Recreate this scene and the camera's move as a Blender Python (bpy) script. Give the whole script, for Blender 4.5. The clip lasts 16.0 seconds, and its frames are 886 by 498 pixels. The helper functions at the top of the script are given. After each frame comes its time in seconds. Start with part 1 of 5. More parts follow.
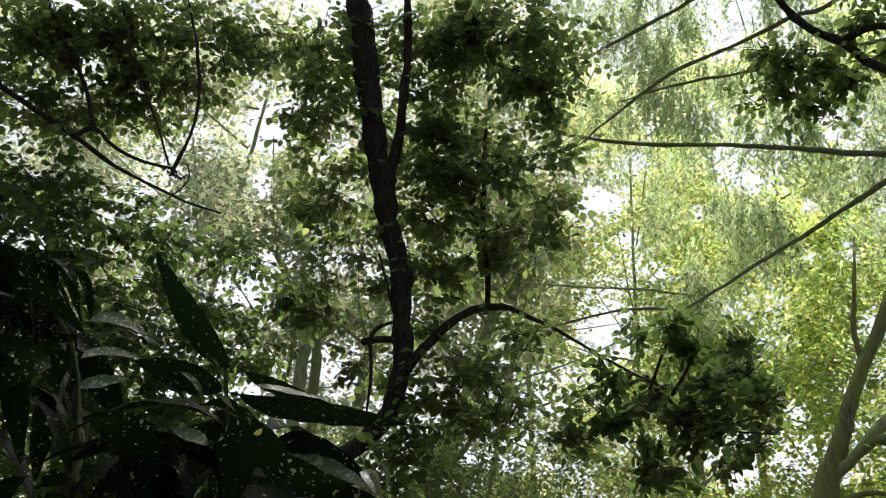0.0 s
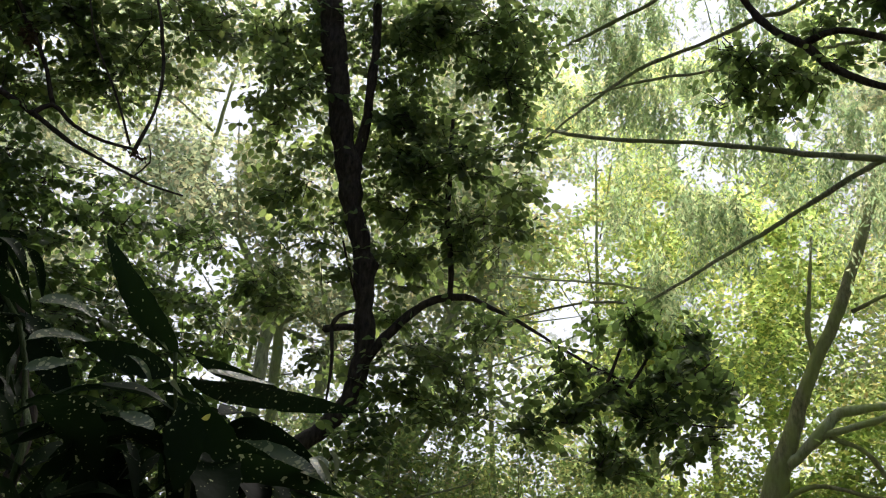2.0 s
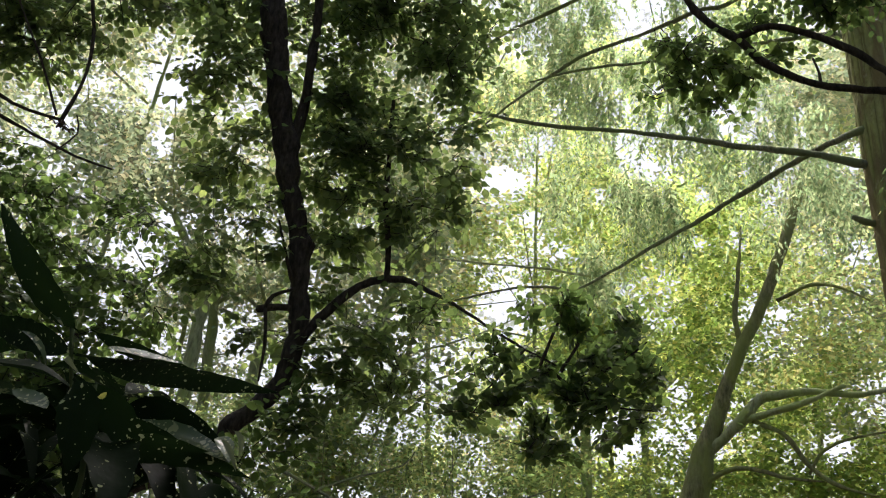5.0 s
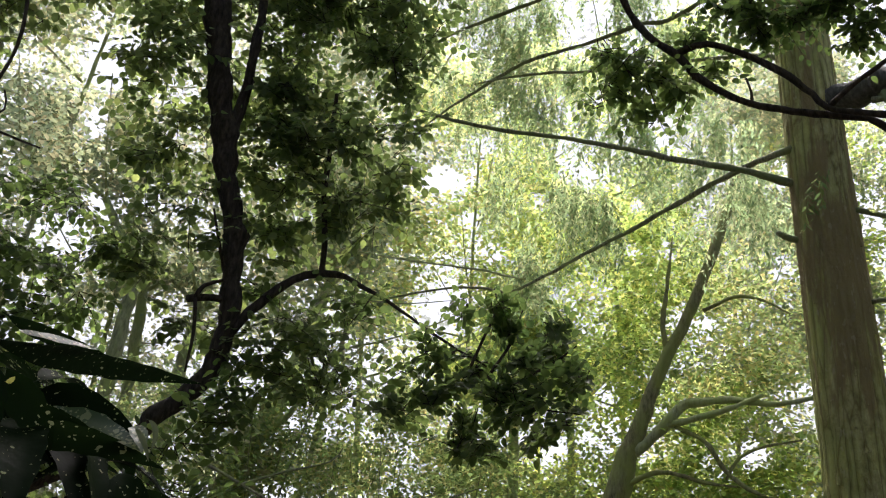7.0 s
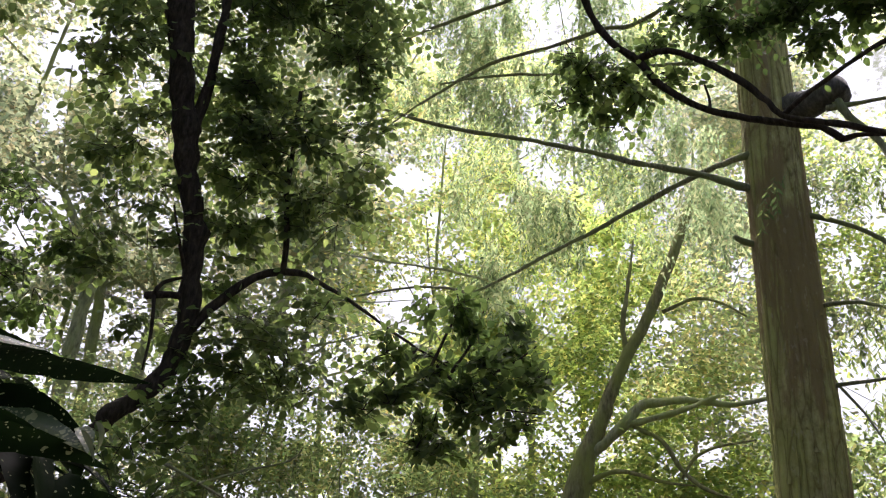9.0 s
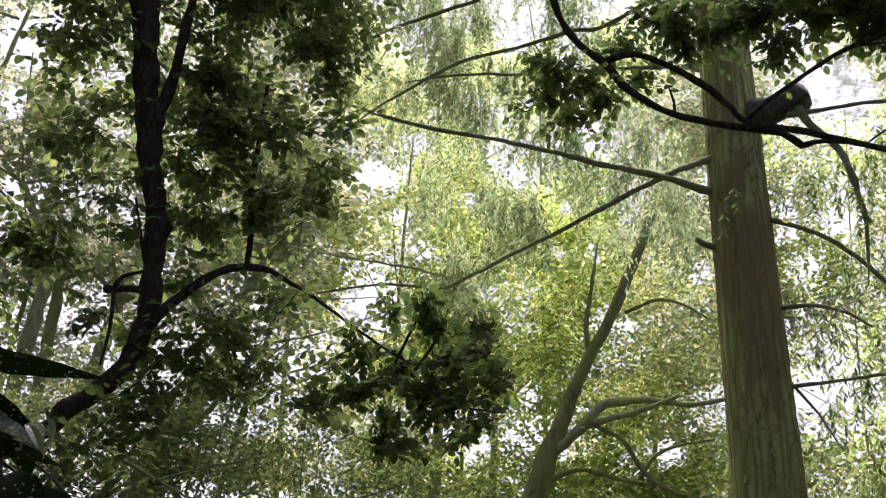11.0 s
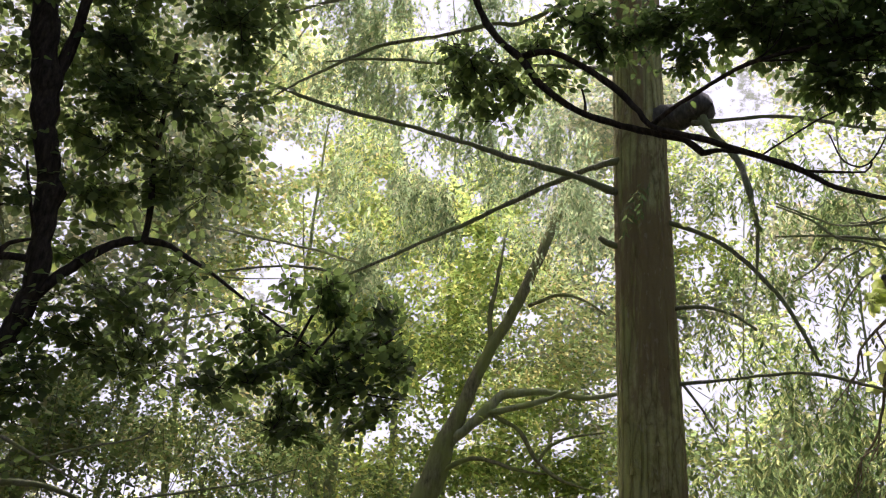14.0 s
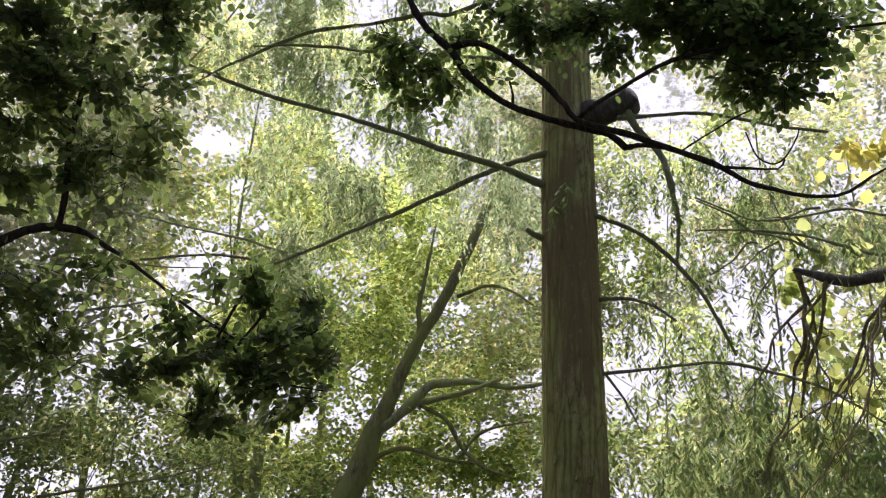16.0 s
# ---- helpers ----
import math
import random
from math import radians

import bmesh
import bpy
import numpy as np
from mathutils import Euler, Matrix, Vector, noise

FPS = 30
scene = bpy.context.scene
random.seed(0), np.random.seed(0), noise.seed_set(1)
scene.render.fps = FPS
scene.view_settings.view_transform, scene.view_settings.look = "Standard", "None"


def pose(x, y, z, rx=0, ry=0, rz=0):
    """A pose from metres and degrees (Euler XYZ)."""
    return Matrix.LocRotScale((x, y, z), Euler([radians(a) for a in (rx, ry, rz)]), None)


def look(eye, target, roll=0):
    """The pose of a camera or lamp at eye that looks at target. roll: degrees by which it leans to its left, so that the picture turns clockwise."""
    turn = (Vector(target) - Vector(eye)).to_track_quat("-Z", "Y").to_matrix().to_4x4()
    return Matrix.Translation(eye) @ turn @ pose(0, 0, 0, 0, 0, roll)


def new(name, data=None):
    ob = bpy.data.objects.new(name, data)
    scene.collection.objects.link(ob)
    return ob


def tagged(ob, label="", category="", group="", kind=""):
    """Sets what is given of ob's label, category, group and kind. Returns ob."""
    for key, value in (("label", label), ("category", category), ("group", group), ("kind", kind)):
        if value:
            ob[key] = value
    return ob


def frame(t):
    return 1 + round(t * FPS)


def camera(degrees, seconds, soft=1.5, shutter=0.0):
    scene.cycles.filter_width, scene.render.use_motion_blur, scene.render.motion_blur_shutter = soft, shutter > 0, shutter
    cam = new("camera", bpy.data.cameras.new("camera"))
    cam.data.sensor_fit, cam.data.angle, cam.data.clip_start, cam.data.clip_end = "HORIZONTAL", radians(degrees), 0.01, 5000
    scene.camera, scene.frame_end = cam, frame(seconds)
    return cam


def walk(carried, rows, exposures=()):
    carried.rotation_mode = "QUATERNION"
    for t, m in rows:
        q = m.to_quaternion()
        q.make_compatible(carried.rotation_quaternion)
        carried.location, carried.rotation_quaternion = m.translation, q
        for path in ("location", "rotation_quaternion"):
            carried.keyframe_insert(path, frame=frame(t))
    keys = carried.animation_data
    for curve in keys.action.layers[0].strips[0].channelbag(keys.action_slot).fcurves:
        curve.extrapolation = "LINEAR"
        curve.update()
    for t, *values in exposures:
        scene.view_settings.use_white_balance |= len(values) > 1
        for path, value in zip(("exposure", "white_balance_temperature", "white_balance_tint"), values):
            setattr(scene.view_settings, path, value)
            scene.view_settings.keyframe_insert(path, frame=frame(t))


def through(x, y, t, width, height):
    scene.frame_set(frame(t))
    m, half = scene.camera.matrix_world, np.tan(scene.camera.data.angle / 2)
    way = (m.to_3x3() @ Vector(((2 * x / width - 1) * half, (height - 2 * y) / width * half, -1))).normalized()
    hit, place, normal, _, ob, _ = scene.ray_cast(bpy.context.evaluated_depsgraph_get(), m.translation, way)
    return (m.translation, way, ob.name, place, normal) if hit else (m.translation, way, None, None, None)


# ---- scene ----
cam = camera(58.15, 16.0, soft=1.15)
PATH = [
    (0.0, pose(0.000, 0.000, 1.550, 113.49, -3.91, -1.70)),
    (0.5, pose(0.007, 0.002, 1.552, 113.43, -3.94, -2.12)),
    (1.0, pose(0.011, 0.005, 1.552, 113.33, -4.04, -3.17)),
    (1.5, pose(0.012, 0.001, 1.552, 113.31, -4.07, -4.14)),
    (2.0, pose(0.011, -0.002, 1.550, 112.94, -4.27, -4.56)),
    (2.5, pose(0.011, -0.002, 1.550, 112.54, -4.39, -5.08)),
    (3.0, pose(0.015, 0.005, 1.551, 112.28, -4.31, -5.73)),
    (3.5, pose(0.022, 0.010, 1.552, 112.26, -4.12, -6.43)),
    (6.0, pose(0.050, 0.001, 1.553, 111.90, -4.07, -11.36)),
    (6.5, pose(0.052, 0.000, 1.551, 112.08, -4.31, -12.81)),
    (7.0, pose(0.052, -0.004, 1.551, 112.26, -4.58, -14.04)),
    (7.5, pose(0.053, -0.011, 1.552, 112.40, -4.57, -14.89)),
    (8.0, pose(0.055, -0.014, 1.553, 112.45, -4.44, -15.36)),
    (8.5, pose(0.058, -0.018, 1.552, 112.36, -4.46, -15.97)),
    (9.0, pose(0.064, -0.026, 1.552, 112.39, -4.28, -16.66)),
    (11.5, pose(0.069, -0.029, 1.554, 112.49, -4.25, -20.07)),
    (12.0, pose(0.069, -0.030, 1.555, 112.54, -4.26, -20.93)),
    (12.5, pose(0.073, -0.025, 1.556, 112.40, -4.48, -21.69)),
    (13.0, pose(0.077, -0.021, 1.557, 112.26, -4.90, -22.83)),
    (13.5, pose(0.087, -0.023, 1.558, 112.16, -4.95, -24.43)),
    (14.0, pose(0.098, -0.022, 1.561, 112.06, -4.73, -26.41)),
    (14.5, pose(0.103, -0.025, 1.562, 111.92, -4.29, -27.61)),
    (15.0, pose(0.108, -0.028, 1.562, 111.92, -3.86, -28.47)),
    (15.5, pose(0.119, -0.027, 1.565, 111.81, -3.57, -29.68)),
    (16.0, pose(0.129, -0.026, 1.569, 111.70, -3.41, -31.18)),
]
walk(cam, PATH, [(0.0, 1.88, 6370, 14), (3.5, 1.9, 6370, 16), (6.5, 1.97, 6350, 19), (9.0, 2.08, 6310, 26), (12.0, 1.74, 6270, 30), (16.0, 1.74, 6260, 31)])

# ---- daylight: hazy white sky, low veiled sun behind the canopy ----
SUN_BEARING, SUN_HEIGHT = 20.0, 58.0
world = bpy.data.worlds.new("sky")
scene.world = world
world.use_nodes = True
wn = world.node_tree.nodes
sky = wn.new("ShaderNodeTexSky")
sky.sky_type, sky.sun_disc = "NISHITA", False
sky.sun_elevation, sky.sun_rotation = radians(SUN_HEIGHT), radians(SUN_BEARING)
sky.air_density, sky.dust_density, sky.ozone_density = 0.7, 6.0, 0.3
wn["Background"].inputs["Strength"].default_value = 0.103
world.node_tree.links.new(sky.outputs["Color"], wn["Background"].inputs["Color"])

sun = new("sun", bpy.data.lights.new("sun", "SUN"))
sun.data.energy, sun.data.angle, sun.data.color = 2.4, radians(34), (1.0, 0.98, 0.95)
b, e = radians(SUN_BEARING), radians(SUN_HEIGHT)
sun_way = Vector((math.sin(b) * math.cos(e), math.cos(b) * math.cos(e), math.sin(e)))
sun.matrix_world = look(sun_way * 60, (0, 0, 0))


# ---- materials ----
def mat(name):
    m = bpy.data.materials.new(name)
    m.use_nodes = True
    return m, m.node_tree.nodes, m.node_tree.links


def ramp(nodes, stops):
    r = nodes.new("ShaderNodeValToRGB")
    while len(r.color_ramp.elements) < len(stops):
        r.color_ramp.elements.new(0.5)
    for el, (p, c) in zip(r.color_ramp.elements, stops):
        el.position, el.color = p, (*c, 1)
    return r


def leaf_material(name, colours, through, share, rough=0.45, gloss=0.3):
    """Leaves: colours along the random value of each leaf, the light that passes through them, and its share."""
    m, n, l = mat(name)
    bsdf, out = n["Principled BSDF"], n["Material Output"]
    geo = n.new("ShaderNodeNewGeometry")
    r = ramp(n, colours)
    l.new(geo.outputs["Random Per Island"], r.inputs[0])
    noise_tex = n.new("ShaderNodeTexNoise")
    noise_tex.inputs["Scale"].default_value, noise_tex.inputs["Detail"].default_value = 1.3, 3
    mixc = n.new("ShaderNodeMix")
    mixc.data_type, mixc.blend_type = "RGBA", "MULTIPLY"
    r2 = ramp(n, [(0.3, (0.7, 0.75, 0.65)), (0.7, (1.15, 1.1, 1.0))])
    l.new(noise_tex.outputs["Fac"], r2.inputs[0])
    mixc.inputs["Factor"].default_value = 0.8
    l.new(r.outputs[0], mixc.inputs[6])
    l.new(r2.outputs[0], mixc.inputs[7])
    l.new(mixc.outputs[2], bsdf.inputs["Base Color"])
    bsdf.inputs["Roughness"].default_value = rough
    bsdf.inputs["Specular IOR Level"].default_value = gloss
    tr = n.new("ShaderNodeBsdfTranslucent")
    tint = n.new("ShaderNodeMix")
    tint.data_type, tint.blend_type = "RGBA", "MULTIPLY"
    tint.inputs["Factor"].default_value = 1
    tint.inputs[7].default_value = (*through, 1)
    l.new(mixc.outputs[2], tint.inputs[6])
    l.new(tint.outputs[2], tr.inputs["Color"])
    add = n.new("ShaderNodeMixShader")
    add.inputs[0].default_value = share
    l.new(bsdf.outputs[0], add.inputs[1])
    l.new(tr.outputs[0], add.inputs[2])
    l.new(add.outputs[0], out.inputs["Surface"])
    return m


def bark_material(name, dark, mid, light, moss=None, scale=9.0, bump=0.6, plates=False):
    m, n, l = mat(name)
    bsdf = n["Principled BSDF"]
    tc = n.new("ShaderNodeTexCoord")
    mp = n.new("ShaderNodeMapping")
    mp.inputs["Scale"].default_value = (1, 1, 0.5 if plates else 0.3)
    l.new(tc.outputs["Object"], mp.inputs[0])
    fine = n.new("ShaderNodeTexNoise")
    fine.inputs["Scale"].default_value, fine.inputs["Detail"].default_value, fine.inputs["Roughness"].default_value = scale * 3, 8, 0.65
    l.new(mp.outputs[0], fine.inputs["Vector"])
    r = ramp(n, [(0.33, dark), (0.52, mid), (0.72, light)])
    l.new(fine.outputs["Fac"], r.inputs[0])
    colour = r.outputs[0]
    big = n.new("ShaderNodeTexNoise")
    big.inputs["Scale"].default_value, big.inputs["Detail"].default_value = scale * 0.35, 5
    mp2 = n.new("ShaderNodeMapping")
    mp2.inputs["Scale"].default_value = (1, 1, 0.45)
    l.new(tc.outputs["Object"], mp2.inputs[0])
    l.new(mp2.outputs[0], big.inputs["Vector"])
    if moss:
        rm = ramp(n, [(0.38, (0, 0, 0)), (0.58, (0.85, 0.85, 0.85))])
        l.new(big.outputs["Fac"], rm.inputs[0])
        mx = n.new("ShaderNodeMix")
        mx.data_type = "RGBA"
        l.new(rm.outputs[0], mx.inputs["Factor"])
        l.new(colour, mx.inputs[6])
        mx.inputs[7].default_value = (*moss, 1)
        colour = mx.outputs[2]
    height = fine.outputs["Fac"]
    if plates:
        mp3 = n.new("ShaderNodeMapping")
        mp3.inputs["Scale"].default_value = (1, 1, 0.09)
        l.new(tc.outputs["Object"], mp3.inputs[0])
        wob = n.new("ShaderNodeMix")
        wob.data_type, wob.blend_type = "RGBA", "ADD"
        wob.inputs["Factor"].default_value = 0.07
        l.new(mp3.outputs[0], wob.inputs[6])
        l.new(big.outputs["Color"], wob.inputs[7])
        vor = n.new("ShaderNodeTexVoronoi")
        vor.feature = "DISTANCE_TO_EDGE"
        vor.inputs["Scale"].default_value = 13
        l.new(wob.outputs[2], vor.inputs["Vector"])
        crack = ramp(n, [(0.0, (0.5, 0.44, 0.38)), (0.05, (0.82, 0.8, 0.76)), (0.25, (1.08, 1.06, 1.0))])
        l.new(vor.outputs["Distance"], crack.inputs[0])
        mc = n.new("ShaderNodeMix")
        mc.data_type, mc.blend_type = "RGBA", "MULTIPLY"
        mc.inputs["Factor"].default_value = 1
        l.new(colour, mc.inputs[6])
        l.new(crack.outputs[0], mc.inputs[7])
        colour = mc.outputs[2]
        strip = n.new("ShaderNodeTexNoise")
        strip.inputs["Scale"].default_value, strip.inputs["Detail"].default_value, strip.inputs["Roughness"].default_value = 4.5, 6, 0.62
        mp4 = n.new("ShaderNodeMapping")
        mp4.inputs["Scale"].default_value, mp4.inputs["Location"].default_value = (1, 1, 0.13), (3, 1, 2)
        l.new(tc.outputs["Object"], mp4.inputs[0])
        l.new(mp4.outputs[0], strip.inputs["Vector"])
        rb = ramp(n, [(0.47, (0, 0, 0)), (0.54, (0.9, 0.9, 0.9))])
        l.new(strip.outputs["Fac"], rb.inputs[0])
        mb = n.new("ShaderNodeMix")
        mb.data_type = "RGBA"
        l.new(rb.outputs[0], mb.inputs["Factor"])
        l.new(colour, mb.inputs[6])
        mb.inputs[7].default_value = (0.22, 0.168, 0.08, 1)
        colour = mb.outputs[2]
        spot = n.new("ShaderNodeTexNoise")
        spot.inputs["Scale"].default_value, spot.inputs["Detail"].default_value = 26, 3
        l.new(mp2.outputs[0], spot.inputs["Vector"])
        rs = ramp(n, [(0.64, (0, 0, 0)), (0.7, (0.4, 0.4, 0.4))])
        l.new(spot.outputs["Fac"], rs.inputs[0])
        ml = n.new("ShaderNodeMix")
        ml.data_type = "RGBA"
        l.new(rs.outputs[0], ml.inputs["Factor"])
        l.new(colour, ml.inputs[6])
        ml.inputs[7].default_value = (0.4, 0.37, 0.24, 1)
        colour = ml.outputs[2]
        sm = n.new("ShaderNodeMath")
        sm.operation = "MULTIPLY_ADD"
        l.new(vor.outputs["Distance"], sm.inputs[0])
        sm.inputs[1].default_value = 2.0
        l.new(fine.outputs["Fac"], sm.inputs[2])
        height = sm.outputs[0]
    l.new(colour, bsdf.inputs["Base Color"])
    bsdf.inputs["Roughness"].default_value = 0.9
    bsdf.inputs["Specular IOR Level"].default_value = 0.2
    bp = n.new("ShaderNodeBump")
    bp.inputs["Strength"].default_value, bp.inputs["Distance"].default_value = bump, 0.035 if plates else 0.02
    l.new(height, bp.inputs["Height"])
    l.new(bp.outputs[0], bsdf.inputs["Normal"])
    return m


GLOSSY = leaf_material("dark_evergreen_leaf", [(0, (0.036, 0.054, 0.024)), (0.7, (0.055, 0.078, 0.034)), (1, (0.075, 0.094, 0.04))], (4.4, 4.3, 3.0), 0.56, 0.42, 0.25)
DEEP = leaf_material("deep_green_leaf", [(0, (0.03, 0.048, 0.022)), (1, (0.062, 0.086, 0.036))], (3.9, 4.0, 2.6), 0.6, 0.42, 0.2)
# WEEP, FRESH, AUTUMN, FAR, UNDER: paler pass-through tints put haze into the colour
WEEP = leaf_material("weeping_leaflet", [(0, (0.062, 0.088, 0.046)), (0.6, (0.10, 0.122, 0.06)), (1, (0.145, 0.145, 0.08))], (3.9, 4.1, 4.3), 0.82, 0.55, 0.1)
SPRAY = leaf_material("dark_spray_leaflet", [(0, (0.045, 0.072, 0.034)), (0.6, (0.075, 0.10, 0.046)), (1, (0.12, 0.13, 0.06))], (3.5, 3.6, 2.9), 0.7, 0.5, 0.12)
FRESH = leaf_material("fresh_green_leaf", [(0, (0.07, 0.112, 0.042)), (0.7, (0.112, 0.152, 0.056)), (1, (0.165, 0.175, 0.075))], (5.2, 4.6, 3.7), 0.84, 0.5, 0.1)
AUTUMN = leaf_material("yellowing_leaf", [(0, (0.08, 0.122, 0.05)), (0.6, (0.125, 0.15, 0.064)), (0.85, (0.155, 0.155, 0.07)), (1, (0.18, 0.16, 0.075))], (5.0, 4.7, 4.6), 0.82, 0.5, 0.12)
FAR = leaf_material("distant_leaf", [(0, (0.06, 0.082, 0.042)), (0.6, (0.096, 0.113, 0.056)), (1, (0.145, 0.138, 0.073))], (5.0, 4.7, 5.8), 0.82, 0.6, 0.1)
YELLOW = leaf_material("yellow_green_leaf", [(0, (0.17, 0.185, 0.06)), (1, (0.24, 0.22, 0.07))], (3.0, 2.9, 2.4), 0.78, 0.6, 0.05)
PALE_YELLOW = leaf_material("pale_yellow_green_leaf", [(0, (0.13, 0.165, 0.06)), (1, (0.19, 0.2, 0.08))], (3.2, 3.2, 3.0), 0.8, 0.6, 0.05)
UNDER = leaf_material("shade_leaf", [(0, (0.055, 0.088, 0.036)), (0.6, (0.09, 0.122, 0.05)), (1, (0.135, 0.14, 0.06))], (5.1, 4.7, 4.5), 0.8, 0.5, 0.12)
WITHERED = leaf_material("withered_leaf", [(0, (0.035, 0.024, 0.015)), (1, (0.09, 0.06, 0.035))], (1.5, 1.4, 1.2), 0.3, 0.7, 0.1)
BARK_DARK = bark_material("dark_bark", (0.012, 0.009, 0.007), (0.035, 0.027, 0.02), (0.07, 0.055, 0.04), None, 14)
BARK_TRUNK = bark_material("mossy_trunk_bark", (0.17, 0.152, 0.066), (0.36, 0.345, 0.155), (0.48, 0.465, 0.25), (0.345, 0.37, 0.125), 6, 1.0, True)
BARK_BRANCH = bark_material("green_branch_bark", (0.075, 0.075, 0.05), (0.19, 0.19, 0.12), (0.31, 0.3, 0.2), (0.17, 0.2, 0.085), 16)
WEATHERED = bark_material("weathered_wood", (0.045, 0.042, 0.035), (0.085, 0.08, 0.068), (0.14, 0.13, 0.112), None, 10)
BARK_TWIG = bark_material("brown_twig_bark", (0.09, 0.072, 0.04), (0.19, 0.155, 0.085), (0.28, 0.24, 0.14), None, 20)
BARK_MID = bark_material("grey_green_bark", (0.085, 0.08, 0.04), (0.19, 0.18, 0.088), (0.29, 0.275, 0.15), (0.22, 0.25, 0.075), 9)
# bark colour lightened in place of haze over the distance
BARK_HAZED = bark_material("hazed_bark", (0.15, 0.15, 0.09), (0.32, 0.33, 0.2), (0.43, 0.43, 0.29), (0.3, 0.36, 0.12), 8)


# ---- builders ----
rng = np.random.default_rng(7)


def mesh_object(name, verts, faces, material, parent=None, label="", smooth=True, kind=""):
    me = bpy.data.meshes.new(name)
    me.from_pydata(verts, [], faces)
    me.materials.append(material)
    if smooth:
        me.polygons.foreach_set("use_smooth", np.ones(len(me.polygons), bool))
    ob = new(name, me)
    ob.parent = parent
    return tagged(ob, label=label, kind=kind)


def quads_object(name, co, quads, material, parent=None, label="", kind="", smooth=False):
    """One mesh from arrays of vertices and of four-cornered faces."""
    me = bpy.data.meshes.new(name)
    k = len(quads)
    me.vertices.add(len(co))
    me.vertices.foreach_set("co", np.asarray(co, np.float32).ravel())
    me.loops.add(4 * k)
    me.loops.foreach_set("vertex_index", np.asarray(quads, np.int32).ravel())
    me.polygons.add(k)
    me.polygons.foreach_set("loop_start", np.arange(0, 4 * k, 4, dtype=np.int32))
    me.polygons.foreach_set("loop_total", np.full(k, 4, dtype=np.int32))
    if smooth:
        me.polygons.foreach_set("use_smooth", np.ones(k, bool))
    me.update(calc_edges=True)
    me.materials.append(material)
    ob = new(name, me)
    ob.parent = parent
    return tagged(ob, label=label, kind=kind)


def spline(points, step):
    """Catmull-Rom through points of x, y, z, radius."""
    p = np.array(points, float)
    p = np.vstack([2 * p[0] - p[1], p, 2 * p[-1] - p[-2]])
    out = []
    for i in range(1, len(p) - 2):
        k = max(2, int(np.linalg.norm(p[i + 1, :3] - p[i, :3]) / step))
        for s in np.linspace(0, 1, k, endpoint=False):
            a, b_, c, d = p[i - 1], p[i], p[i + 1], p[i + 2]
            out.append(0.5 * (2 * b_ + (c - a) * s + (2 * a - 5 * b_ + 4 * c - d) * s * s + (3 * b_ - a - 3 * c + d) * s ** 3))
    out.append(p[-2])
    out = np.array(out)
    out[:, 3] = np.maximum(out[:, 3], 0.0015)
    return out


def tube_arrays(path, sides, rough=0.0, wobble=0.0, flute=0.0):
    q = np.array(path)
    c, r = q[:, :3].copy(), q[:, 3]
    if wobble:
        c += rng.normal(0, 1, c.shape) * (wobble * r)[:, None]
    t = np.gradient(c, axis=0)
    t /= np.linalg.norm(t, axis=1)[:, None] + 1e-9
    ref = np.array([0.31, 0.87, 0.38]) if abs(t[:, 2]).mean() > 0.7 else np.array([0.05, 0.1, 0.99])
    u = np.cross(t, ref)
    u /= np.linalg.norm(u, axis=1)[:, None] + 1e-9
    v = np.cross(t, u)
    a = np.linspace(0, 2 * np.pi, sides, endpoint=False)
    rad = r[:, None] * (1 + rough * rng.normal(0, 1, (len(q), sides)))
    if flute:
        h = c[:, 2:3]
        ridge = np.sin(4 * a + 0.35 * h) + 0.6 * np.sin(9 * a - 0.5 * h + np.sin(h))
        plates = np.array([[noise.noise((2.6 * math.cos(k), 2.6 * math.sin(k), 0.55 * z)) + 0.8 * abs(noise.noise((7 * math.cos(k), 7 * math.sin(k), 1.1 * z))) + 0.6 * noise.noise((20 * math.cos(k), 20 * math.sin(k), 5 * z)) for k in a] for z in c[:, 2]])
        rad = rad * (1 + flute * (0.7 * ridge + 2.2 * plates))
    co = c[:, None] + rad[..., None] * (np.cos(a)[None, :, None] * u[:, None] + np.sin(a)[None, :, None] * v[:, None])
    i, j = np.meshgrid(np.arange(len(q) - 1), np.arange(sides), indexing="ij")
    k = (j + 1) % sides
    quads = np.stack([i * sides + j, i * sides + k, (i + 1) * sides + k, (i + 1) * sides + j], -1).reshape(-1, 4)
    return co.reshape(-1, 3), quads


